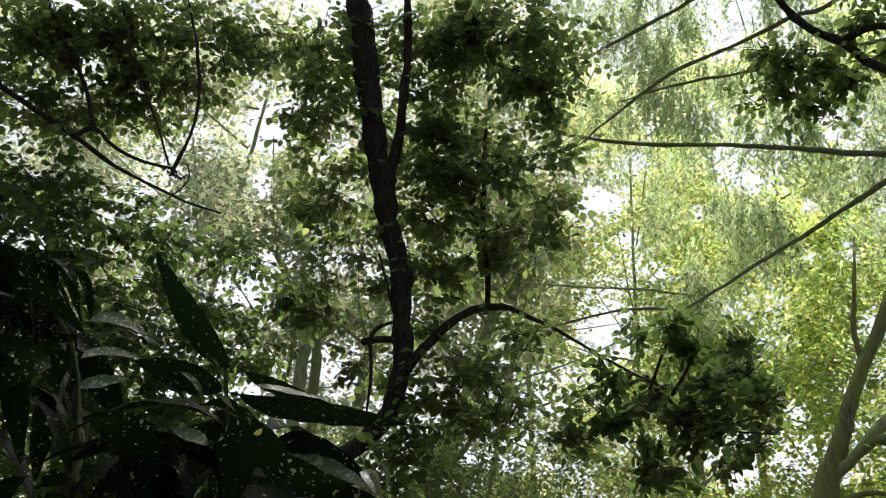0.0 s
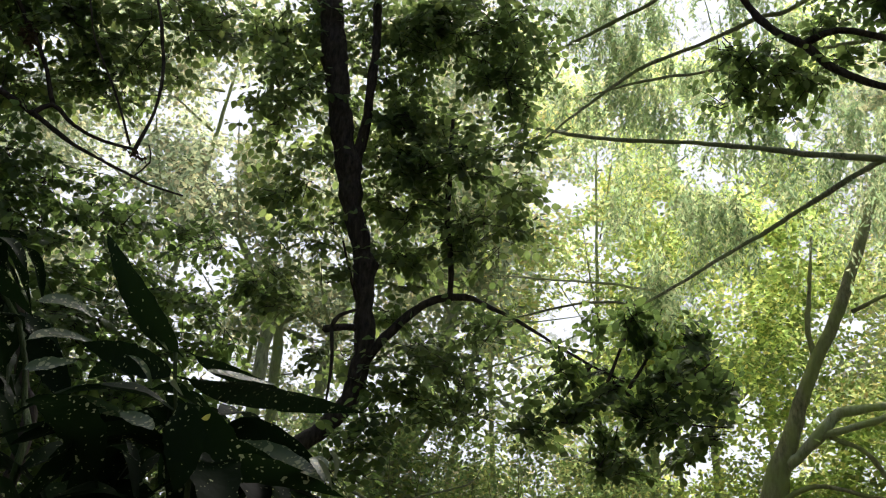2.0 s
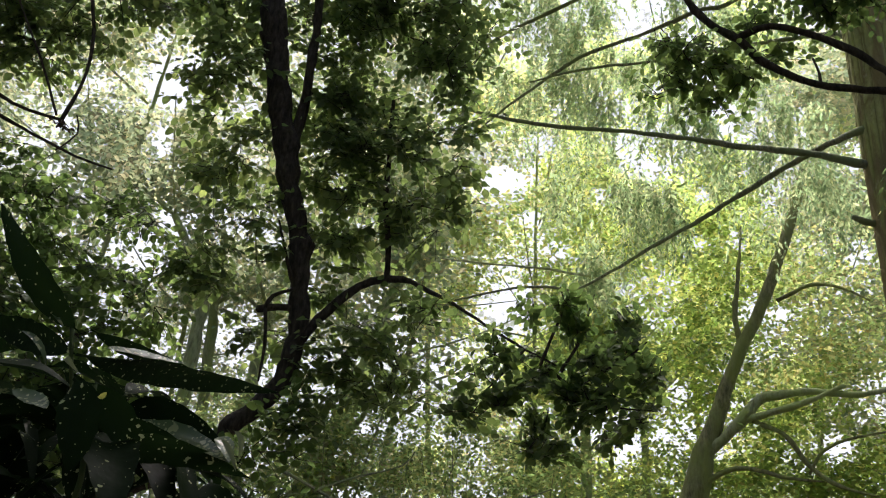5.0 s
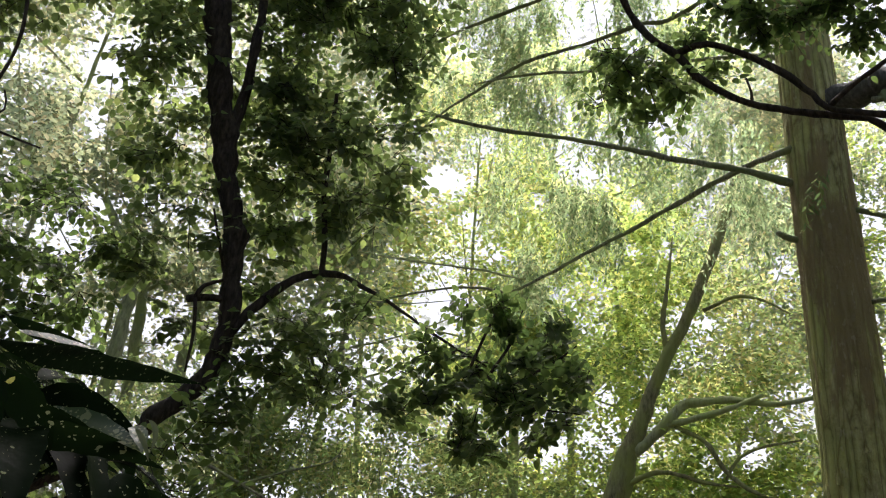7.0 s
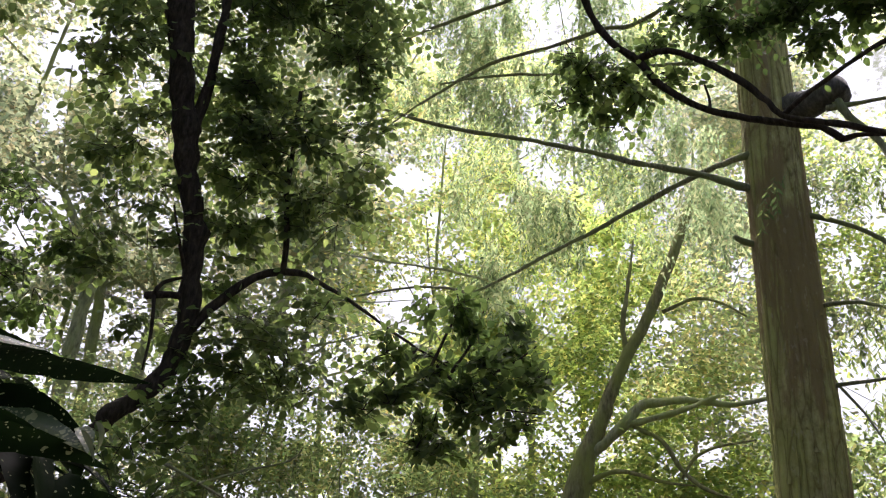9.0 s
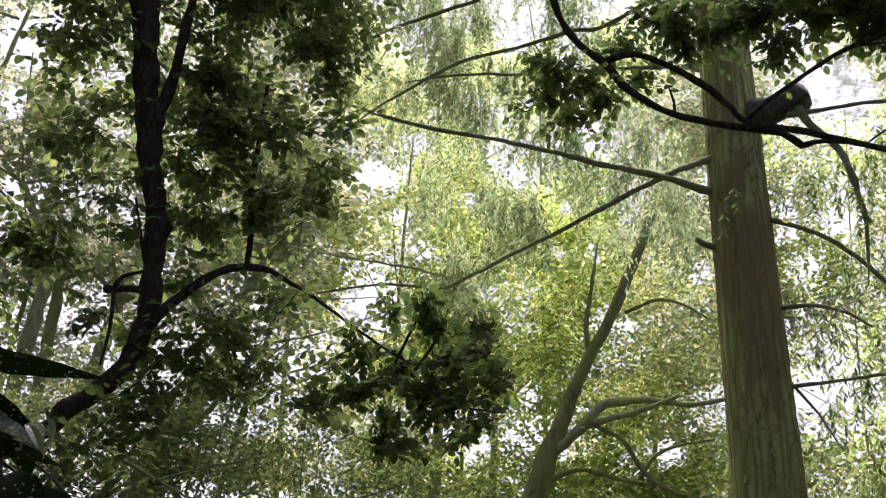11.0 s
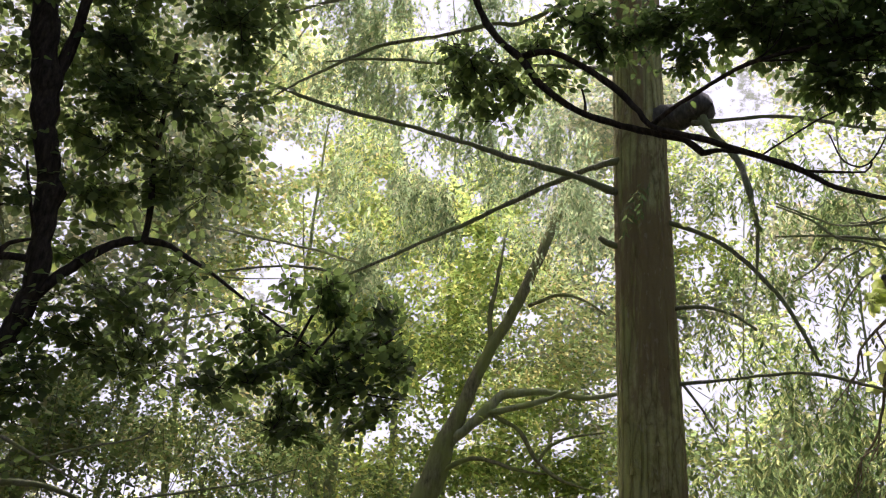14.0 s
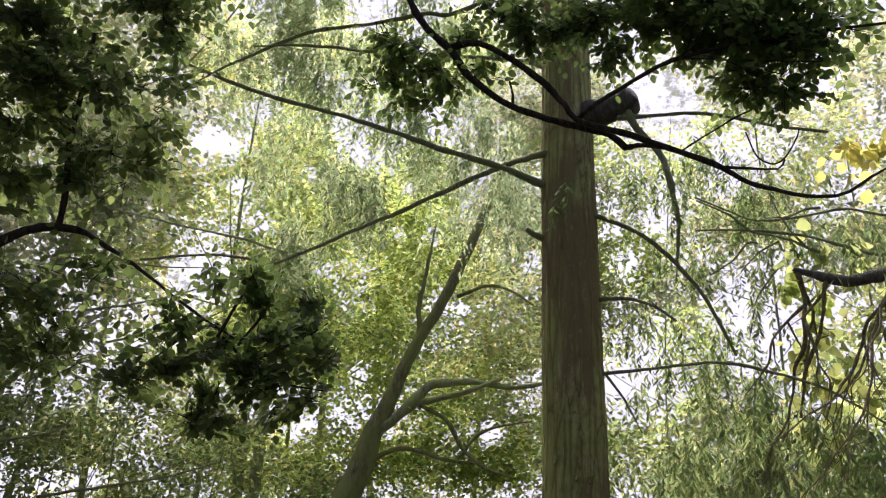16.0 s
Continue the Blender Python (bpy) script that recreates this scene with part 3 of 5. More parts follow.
    leafy_crown(t, [(-0.38, 5.16, 1.92, 0.22, 0.18), (-0.19, 5.17, 1.85, 0.20, 0.12), (-0.46, 5.25, 2.09, 0.19, 0.15), (-0.21, 5.30, 2.42, 0.23, 0.21), (-0.23, 5.30, 2.20, 0.23, 0.17), (-0.10, 5.40, 2.58, 0.16, 0.15)],
                DEEP, 0.078, 0.6, 50, 8, 0.3, "deep green glossy leaves", BARK_DARK, (0, 0, 0.75), 0.06, 0.1)
    for pts in ([(1.39, 5.01, 2.85, 0.011), (1.47, 4.99, 3.07, 0.010), (1.53, 4.97, 3.26, 0.008), (1.51, 4.97, 3.40, 0.004)], [(1.52, 4.97, 2.81, 0.011), (1.64, 4.93, 3.03, 0.010), (1.69, 4.92, 3.22, 0.006), (1.73, 4.91, 3.35, 0.004)], [(1.65, 4.93, 2.74, 0.011), (1.88, 4.85, 2.88, 0.010), (2.04, 4.78, 3.02, 0.004)],
                [(1.42, 5.00, 2.85, 0.011), (1.60, 4.95, 2.70, 0.009), (1.80, 4.88, 2.60, 0.008), (2.07, 4.77, 2.57, 0.004)], [(1.30, 5.09, 2.97, 0.012), (1.18, 5.06, 2.81, 0.008), (0.97, 5.11, 2.58, 0.004)]):
        limb("branch", t, pts, BARK_DARK, 6, 0.05)
    settle(t)


bent_tree()


# ---- evergreen tree past the shrub ----
def side_tree():
    t = thing("evergreen_tree", (-5.2, 4.6, 0), "dark evergreen broadleaf tree with thin crooked twigs", "tree")
    limb("trunk", t, [(-5.2, 4.6, -0.15, 0.16), (-5.1, 4.7, 1.5, 0.13), (-4.8, 4.7, 3.2, 0.11), (-4.9, 4.6, 5.2, 0.08), (-4.8, 4.8, 7.5, 0.05)], BARK_DARK, 12)
    limb("branch", t, [(-4.85, 4.65, 3.6, 0.05), (-3.09, 4.18, 4.39, 0.021), (-2.89, 4.32, 4.32, 0.020), (-2.65, 4.47, 4.22, 0.020), (-2.47, 4.58, 4.14, 0.020), (-2.18, 4.61, 3.97, 0.014), (-1.96, 4.71, 3.89, 0.011), (-1.69, 4.70, 3.78, 0.008), (-1.48, 4.78, 3.76, 0.005)], BARK_DARK, 7)
    limb("branch", t, [(-2.47, 4.58, 4.14, 0.017), (-2.38, 4.62, 4.24, 0.015), (-2.19, 4.61, 4.09, 0.014), (-2.02, 4.68, 4.04, 0.011), (-1.81, 4.66, 4.00, 0.011)], BARK_DARK, 7)
    limb("branch", t, [(-1.81, 4.66, 4.00, 0.014), (-1.76, 4.68, 4.27, 0.011), (-1.75, 4.68, 4.50, 0.012), (-1.80, 4.67, 4.81, 0.012), (-1.90, 4.62, 5.16, 0.009), (-2.02, 4.57, 5.52, 0.006)], BARK_DARK, 7)
    limb("branch", t, [(-2.38, 4.62, 4.24, 0.015), (-2.49, 4.56, 4.54, 0.015), (-2.61, 4.50, 4.73, 0.018), (-2.76, 4.41, 4.98, 0.012), (-2.88, 4.33, 5.22, 0.009)], BARK_DARK, 7)
    limb("branch", t, [(-1.84, 4.65, 4.02, 0.008), (-2.00, 4.58, 4.37, 0.009), (-2.18, 4.50, 4.70, 0.006), (-2.27, 4.45, 4.99, 0.006)], BARK_DARK, 6)
    limb("branch", t, [(-1.80, 4.67, 3.79, 0.005), (-1.71, 4.70, 3.94, 0.006), (-1.74, 4.69, 4.06, 0.006)], BARK_DARK, 6)
    leafy_crown(t, [(-2.93, 4.54, 4.90, 0.62, 0.50), (-2.54, 4.77, 5.07, 0.52, 0.46), (-2.11, 4.97, 5.32, 0.53, 0.47), (-1.74, 5.22, 5.39, 0.38, 0.37), (-2.80, 4.85, 4.52, 0.51, 0.30), (-2.33, 5.09, 4.77, 0.47, 0.36), (-2.00, 5.12, 4.98, 0.31, 0.31)],
                GLOSSY, 0.07, 0.7, 90, 8, 0.3, "dark ovate leaves", BARK_DARK)
    leafy_crown(t, [(-2.85, 4.82, 3.87, 0.54, 0.43), (-2.50, 5.01, 3.87, 0.54, 0.34), (-2.13, 5.29, 3.76, 0.49, 0.29), (-2.53, 4.88, 3.46, 0.66, 0.28), (-1.94, 5.46, 3.41, 0.39, 0.24), (-1.54, 5.59, 3.76, 0.40, 0.22), (-1.57, 5.69, 3.34, 0.40, 0.22), (-1.19, 5.78, 3.49, 0.30, 0.20), (-2.05, 5.21, 2.98, 0.70, 0.46), (-2.45, 4.81, 2.98, 0.63, 0.49), (-1.50, 5.60, 3.02, 0.25, 0.21), (-1.24, 5.77, 3.02, 0.22, 0.16), (-1.64, 5.35, 2.82, 0.24, 0.20), (-2.29, 4.67, 2.39, 0.68, 0.46), (-1.82, 5.09, 2.44, 0.71, 0.43), (-1.96, 4.82, 1.99, 0.84, 0.37), (-1.33, 5.23, 2.12, 0.53, 0.39), (-1.28, 5.55, 2.50, 0.42, 0.32)],
                DEEP, 0.068, 0.7, 80, 8, 0.3, "deep green leaves", BARK_DARK)
    leafy_crown(t, [(-2.52, 4.32, 4.59, 0.04, 0.05), (-1.81, 4.66, 3.98, 0.03, 0.03), (-2.48, 4.34, 4.52, 0.03, 0.03)],
                WITHERED, 0.035, 0.6, 60, 6, 0.05, "withered brown leaf bunches caught in the forks", BARK_DARK)
    settle(t)


side_tree()


# ---- evergreen limb from overhead ----
def overhead_tree():
    t = thing("evergreen_tree", (-1.4, -2.6, 0), "dark evergreen tree whose long crooked limb arches overhead", "tree")
    limb("trunk", t, [(-1.4, -2.6, -0.15, 0.2), (-1.35, -2.5, 1.6, 0.17), (-1.2, -2.4, 3.4, 0.15), (-1.1, -2.4, 5.6, 0.1), (-1.0, -2.6, 7.5, 0.05)], BARK_DARK, 12)
    limb("branch", t, [(-1.2, -2.4, 3.4, 0.1), (-0.5, -1.2, 4.3, 0.08), (0.6, 0.9, 5.0, 0.06), (1.52, 3.71, 5.70, 0.026), (1.81, 3.70, 5.13, 0.025), (1.95, 3.75, 4.90, 0.024), (2.05, 3.70, 4.72, 0.024), (2.18, 3.63, 4.59, 0.024), (2.29, 3.56, 4.39, 0.022),
                       (2.42, 3.48, 4.26, 0.020), (2.55, 3.39, 4.17, 0.020), (2.69, 3.28, 4.10, 0.020), (2.85, 3.15, 4.03, 0.020), (2.96, 3.05, 3.98, 0.019), (3.03, 2.99, 3.89, 0.019), (3.08, 2.94, 3.90, 0.014), (3.22, 2.79, 3.85, 0.014)], BARK_DARK, 9, 0.05)
    limb("branch", t, [(2.18, 3.63, 4.59, 0.020), (2.25, 3.53, 4.60, 0.020), (2.37, 3.45, 4.58, 0.021), (2.51, 3.36, 4.46, 0.020), (2.65, 3.25, 4.30, 0.020), (2.74, 3.18, 4.16, 0.019), (2.79, 3.14, 4.06, 0.019), (2.95, 2.93, 3.94, 0.019), (3.13, 2.74, 3.81, 0.018),
                       (3.28, 2.57, 3.69, 0.016), (3.39, 2.43, 3.55, 0.013), (3.41, 2.22, 3.41, 0.011), (3.54, 2.06, 3.38, 0.009), (3.59, 1.97, 3.42, 0.009), (3.65, 1.87, 3.48, 0.006), (3.73, 1.71, 3.49, 0.005)], BARK_DARK, 9, 0.05)
    limb("branch", t, [(2.80, 3.13, 4.07, 0.017), (2.87, 3.00, 4.16, 0.014), (3.00, 2.87, 4.27, 0.014), (3.15, 2.71, 4.38, 0.012), (3.36, 2.46, 4.43, 0.012), (3.62, 2.07, 4.40, 0.010), (3.78, 1.78, 4.35, 0.007)], BARK_DARK, 7)
    limb("branch", t, [(3.16, 2.70, 4.38, 0.007), (3.24, 2.62, 4.47, 0.005), (3.29, 2.56, 4.61, 0.005), (3.30, 2.54, 4.85, 0.005)], BARK_DARK, 6)
    limb("branch", t, [(3.17, 2.69, 4.39, 0.007), (3.33, 2.51, 4.35, 0.005), (3.44, 2.35, 4.29, 0.005), (3.61, 2.09, 4.21, 0.005)], BARK_DARK, 6)
    limb("branch", t, [(2.52, 3.41, 4.19, 0.010), (2.52, 3.41, 4.27, 0.007), (2.50, 3.42, 4.36, 0.007)], BARK_DARK, 6)
    limb("branch", t, [(3.29, 2.55, 3.66, 0.009), (3.39, 2.42, 3.63, 0.007), (3.47, 2.32, 3.61, 0.005), (3.49, 2.29, 3.66, 0.005)], BARK_DARK, 6)
    limb("branch", t, [(3.17, 2.70, 3.78, 0.005), (3.25, 2.60, 3.86, 0.005), (3.34, 2.49, 3.94, 0.005), (3.41, 2.40, 3.99, 0.005)], BARK_DARK, 6)
    limb("branch", t, [(3.38, 2.43, 3.85, 0.004), (3.41, 2.39, 3.69, 0.005), (3.46, 2.33, 3.64, 0.005), (3.50, 2.28, 3.68, 0.005), (3.53, 2.23, 3.78, 0.004), (3.54, 2.22, 3.83, 0.004)], BARK_DARK, 6, 0.03)
    leafy_crown(t, [(1.80, 3.74, 4.57, 0.11, 0.13), (1.94, 3.84, 4.45, 0.16, 0.11), (2.12, 3.92, 4.36, 0.11, 0.08), (2.09, 3.68, 4.41, 0.13, 0.13), (2.27, 3.75, 4.40, 0.13, 0.09), (1.95, 3.67, 4.49, 0.11, 0.11), (2.27, 3.66, 4.68, 0.14, 0.11), (2.44, 3.74, 4.59, 0.12, 0.09), (1.76, 3.85, 4.33, 0.05, 0.04),
                    (2.51, 3.60, 4.97, 0.17, 0.12), (2.52, 3.32, 4.81, 0.16, 0.14), (2.65, 3.41, 4.74, 0.14, 0.12), (2.61, 3.62, 5.13, 0.15, 0.10), (2.76, 3.23, 4.74, 0.26, 0.17), (2.91, 3.09, 4.80, 0.26, 0.21), (2.98, 3.03, 4.54, 0.13, 0.12)],
                DEEP, 0.06, 0.68, 150, 7, 0.2, "deep green ovate leaves, almost black against the sky", BARK_DARK)
    leafy_crown(t, [(3.20, 2.82, 4.74, 0.39, 0.25), (3.39, 2.58, 4.59, 0.38, 0.29), (3.56, 2.35, 4.48, 0.38, 0.29), (3.47, 2.49, 4.26, 0.29, 0.20), (3.59, 2.31, 4.17, 0.24, 0.20), (3.70, 2.15, 4.44, 0.29, 0.25),
                    (3.33, 2.66, 4.95, 0.53, 0.26), (3.63, 2.26, 4.80, 0.52, 0.26), (3.04, 2.97, 5.04, 0.40, 0.22)],
                DEEP, 0.062, 0.68, 130, 8, 0.22, "dense dark evergreen leaves", BARK_DARK)
    # unseen canopy added overhead to keep light off the near plants
    r = random.Random(3)
    shade_clumps = []
    for k in range(46):
        x, y, z = r.uniform(-5.5, 5), r.uniform(-6, 2.2), r.uniform(6.3, 8.5)
        if math.hypot(x, y) < (z - 2.6) * 0.8 or y < -1:
            shade_clumps.append((x, y, z, r.uniform(1.0, 1.6), r.uniform(0.5, 0.9)))
    far_crown(t, shade_clumps, 2.4, DEEP, 0.12, 0.6, "unseen leaves added overhead to shade the near plants")
    settle(t)


overhead_tree()

# crown gaps by bearing and elevation from the camera, fitted to its view
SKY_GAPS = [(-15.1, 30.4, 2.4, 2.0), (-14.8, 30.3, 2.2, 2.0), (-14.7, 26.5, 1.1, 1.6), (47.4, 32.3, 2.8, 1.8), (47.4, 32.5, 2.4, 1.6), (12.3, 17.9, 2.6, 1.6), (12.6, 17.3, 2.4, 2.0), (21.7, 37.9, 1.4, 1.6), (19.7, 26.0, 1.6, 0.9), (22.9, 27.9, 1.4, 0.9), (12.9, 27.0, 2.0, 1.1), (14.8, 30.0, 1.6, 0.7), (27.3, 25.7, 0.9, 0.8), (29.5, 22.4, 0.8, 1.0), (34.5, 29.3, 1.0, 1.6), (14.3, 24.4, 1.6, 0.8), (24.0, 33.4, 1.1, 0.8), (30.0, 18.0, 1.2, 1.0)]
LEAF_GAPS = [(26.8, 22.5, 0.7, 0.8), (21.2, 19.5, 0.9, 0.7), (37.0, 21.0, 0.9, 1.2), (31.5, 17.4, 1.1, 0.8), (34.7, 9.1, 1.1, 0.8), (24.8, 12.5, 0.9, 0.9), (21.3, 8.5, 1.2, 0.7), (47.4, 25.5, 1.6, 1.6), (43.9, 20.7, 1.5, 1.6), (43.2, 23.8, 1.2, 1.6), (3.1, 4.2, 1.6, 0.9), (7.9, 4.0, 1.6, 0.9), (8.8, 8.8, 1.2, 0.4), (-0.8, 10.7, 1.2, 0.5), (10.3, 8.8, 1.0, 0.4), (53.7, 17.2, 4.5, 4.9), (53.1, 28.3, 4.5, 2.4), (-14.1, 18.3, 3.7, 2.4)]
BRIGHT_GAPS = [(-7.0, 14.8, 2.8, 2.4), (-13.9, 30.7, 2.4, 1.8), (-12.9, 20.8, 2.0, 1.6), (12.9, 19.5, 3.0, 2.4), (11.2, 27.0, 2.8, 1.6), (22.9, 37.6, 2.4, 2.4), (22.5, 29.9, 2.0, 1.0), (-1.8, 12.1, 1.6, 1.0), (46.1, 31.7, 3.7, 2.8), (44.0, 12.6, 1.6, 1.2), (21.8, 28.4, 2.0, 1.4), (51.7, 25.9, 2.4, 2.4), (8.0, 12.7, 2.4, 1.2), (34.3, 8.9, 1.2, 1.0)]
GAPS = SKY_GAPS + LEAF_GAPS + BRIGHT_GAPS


# ---- big trunk with weeping foliage ----
def weeping_tree():
    t = thing("weeping_tree", (4.6, 5.3, 0), "tall tree with a thick grey-brown mossy trunk and weeping foliage", "tree")
    limb("trunk", t, [(4.66, 5.36, -0.2, 0.42), (4.64, 5.34, 0.5, 0.33), (4.62, 5.33, 1.6, 0.288), (4.62, 5.33, 2.23, 0.271), (4.59, 5.34, 3.47, 0.262), (4.57, 5.37, 5.02, 0.251), (4.55, 5.38, 6.23, 0.240), (4.53, 5.40, 7.75, 0.240), (4.52, 5.41, 10.71, 0.246)], BARK_TRUNK, 96, 0.035, 0.006, 0.003, flute=0.022)
    r = random.Random(31)
    for k in range(26):
        # plates of bark that have come loose, put on the side the camera sees
        z, high, a = r.uniform(1.7, 4.6), r.uniform(0.12, 0.55), radians(r.uniform(195, 300))
        half, lift, rad = r.uniform(0.012, 0.04) / 0.27, r.uniform(0.004, 0.014), 0.272 - 0.009 * (z - 2.2)
        n, co = 7, []
        for m in range(n):
            f = m / (n - 1)
            w = half * (0.35 + 0.65 * math.sin(math.pi * min(1, 0.12 + 0.8 * f))) * r.uniform(0.8, 1.15)
            tip = lift + 0.02 * max(0, 0.3 - f) ** 2 / 0.09
            x0, y0 = 4.62 - 0.02 * (z + high * f - 2.2), 5.33 + 0.02 * (z + high * f - 2.2)
            for u, out in ((-1, tip * 0.6), (0, tip + 0.004), (1, tip * 0.6), (1, -0.02), (-1, -0.02)):
                b_ = a + u * w + 0.08 * math.sin(3 * f + k)
                co.append((x0 + (rad + out) * math.cos(b_), y0 + (rad + out) * math.sin(b_), z + high * f))
        quads = [(5 * m + q, 5 * m + (q + 1) % 5, 5 * m + 5 + (q + 1) % 5, 5 * m + 5 + q) for m in range(n - 1) for q in range(5)]
        mesh_object("bark_plate", co, quads + [(4, 3, 2, 1, 0), tuple(5 * n - 5 + q for q in range(5))], BARK_TRUNK, t, "", False)
    B = BARK_BRANCH
    limb("branch", t, [(4.47, 5.42, 4.97, 0.048), (4.29, 5.44, 5.01, 0.034), (3.92, 5.59, 5.13, 0.031), (3.47, 5.87, 5.28, 0.028), (3.02, 6.12, 5.44, 0.024), (2.57, 6.42, 5.61, 0.021), (2.07, 6.70, 5.74, 0.021), (1.53, 6.94, 5.89, 0.018), (1.13, 7.11, 6.03, 0.011)], B)
    limb("branch", t, [(4.51, 5.40, 5.45, 0.050), (4.31, 5.42, 5.34, 0.031), (4.22, 5.75, 5.36, 0.029), (4.07, 6.09, 5.31, 0.029), (3.81, 6.49, 5.17, 0.025), (3.56, 6.85, 5.03, 0.022), (3.23, 7.23, 4.85, 0.019), (2.81, 7.61, 4.60, 0.016), (2.51, 7.82, 4.44, 0.014), (2.26, 8.10, 4.54, 0.015), (1.88, 8.40, 4.56, 0.015), (1.35, 8.70, 4.47, 0.010)], B)
    limb("branch", t, [(2.57, 7.47, 4.48, 0.013), (2.10, 7.93, 4.69, 0.012), (1.57, 8.36, 4.84, 0.012), (0.90, 8.75, 4.99, 0.008)], BARK_HAZED)
    limb("branch", t, [(4.54, 5.39, 8.88, 0.053), (3.49, 6.52, 7.98, 0.030), (2.71, 7.10, 8.01, 0.026), (2.48, 7.19, 7.88, 0.022), (2.08, 7.42, 7.72, 0.022), (1.66, 7.62, 7.52, 0.017), (1.16, 7.81, 7.21, 0.008)], B)
    limb("branch", t, [(4.53, 5.40, 7.75, 0.045), (3.82, 6.34, 7.39, 0.025), (3.48, 6.64, 7.38, 0.025), (2.98, 7.10, 7.29, 0.021), (2.50, 7.39, 7.18, 0.021), (2.10, 7.61, 6.92, 0.017), (1.63, 7.83, 6.54, 0.013), (1.19, 7.91, 6.06, 0.008)], B)
    limb("branch", t, [(4.44, 5.47, 6.38, 0.034), (4.23, 5.87, 6.63, 0.023), (2.99, 6.88, 6.80, 0.016), (2.71, 7.10, 6.86, 0.016), (2.29, 7.35, 6.87, 0.013), (1.89, 7.57, 6.81, 0.008)], B)
    stub = limb("branch", t, [(4.54, 5.39, 5.80, 0.13), (4.66, 5.15, 5.78, 0.115), (4.72, 4.97, 5.76, 0.122), (4.78, 4.84, 5.76, 0.14), (4.80, 4.75, 5.75, 0.138)], WEATHERED, 14, 0.05, 0.05, 0.03, "thick broken grey limb")
    limb("twig", stub, [(4.72, 4.83, 5.59, 0.028), (4.97, 4.58, 5.60, 0.018), (5.19, 4.33, 5.57, 0.018), (5.40, 4.08, 5.48, 0.018), (5.58, 3.84, 5.35, 0.014), (5.82, 3.46, 5.19, 0.011)], B)
    limb("twig", stub, [(4.78, 4.78, 5.67, 0.042), (4.84, 4.71, 5.47, 0.033), (4.96, 4.59, 5.24, 0.031), (4.95, 4.45, 4.89, 0.029), (4.99, 4.42, 4.60, 0.024), (4.99, 4.41, 4.34, 0.018), (4.98, 4.42, 4.11, 0.010), (4.96, 4.44, 3.89, 0.005)], B)
    limb("branch", t, [(4.68, 5.27, 4.75, 0.032), (4.74, 5.08, 4.66, 0.021), (4.93, 4.76, 4.41, 0.020), (5.12, 4.57, 4.14, 0.020), (5.24, 4.43, 3.87, 0.016), (5.32, 4.34, 3.62, 0.016), (5.40, 4.24, 3.31, 0.010)], B)
    limb("branch", t, [(4.70, 5.25, 3.86, 0.027), (4.75, 5.08, 3.87, 0.017), (4.83, 4.86, 3.83, 0.016), (4.91, 4.64, 3.72, 0.013), (5.03, 4.52, 3.59, 0.010)], B)
    limb("branch", t, [(4.73, 5.23, 3.19, 0.023), (4.77, 5.06, 3.20, 0.016), (4.90, 4.80, 3.20, 0.013), (5.14, 4.54, 3.24, 0.013), (5.28, 4.23, 3.22, 0.013), (5.45, 4.01, 3.15, 0.013), (5.60, 3.63, 2.98, 0.010), (5.82, 3.32, 2.71, 0.008)], B)
    limb("branch", t, [(4.77, 5.12, 3.20, 0.013), (4.79, 4.91, 2.95, 0.010), (4.81, 4.74, 2.66, 0.006)], B, 6)
    limb("branch", t, [(4.48, 5.44, 4.47, 0.041), (4.30, 5.45, 4.46, 0.027), (4.14, 5.44, 4.49, 0.020)], B)
    weeping_crown(t, [(1.91, 8.08, 9.08, 1.11, 0.56), (3.05, 7.72, 9.05, 1.11, 0.63), (3.89, 7.33, 8.42, 0.84, 0.53), (4.38, 6.93, 7.64, 0.65, 0.58), (1.74, 8.32, 8.35, 1.16, 0.69), (2.77, 8.14, 8.12, 1.15, 0.69), (3.68, 7.77, 7.92, 0.91, 0.83), (2.46, 8.45, 7.12, 1.11, 0.66), (3.31, 7.94, 6.79, 0.93, 0.57), (3.97, 7.29, 6.44, 0.75, 0.55),
                      (3.89, 7.92, 5.68, 1.10, 0.62), (3.28, 8.61, 6.26, 1.03, 0.66), (4.43, 6.93, 5.91, 0.66, 0.53), (4.82, 7.03, 5.68, 0.54, 0.30), (5.07, 7.47, 6.31, 0.72, 0.36), (5.33, 7.28, 5.54, 0.35, 0.42), (3.12, 8.67, 5.16, 0.91, 0.49)],
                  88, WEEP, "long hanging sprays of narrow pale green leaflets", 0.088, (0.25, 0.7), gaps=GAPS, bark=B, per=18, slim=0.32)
    weeping_crown(t, [(4.92, 4.66, 4.87, 0.32, 0.32), (5.50, 4.77, 5.33, 0.35, 0.29), (6.15, 4.77, 5.35, 0.43, 0.30), (5.88, 3.88, 5.02, 0.33, 0.22), (5.37, 5.27, 4.51, 0.26, 0.23), (4.96, 4.62, 3.64, 0.22, 0.25), (5.53, 4.73, 4.22, 0.38, 0.27), (5.81, 5.17, 3.72, 0.34, 0.23), (5.45, 4.45, 3.65, 0.21, 0.21), (6.09, 4.44, 4.84, 0.35, 0.23), (5.74, 3.63, 4.46, 0.31, 0.26), (6.33, 3.63, 4.41, 0.27, 0.22)],
                  125, SPRAY, "long hanging sprays of narrow green leaflets", 0.08, (0.2, 0.5), (), B, 22, 0.29)
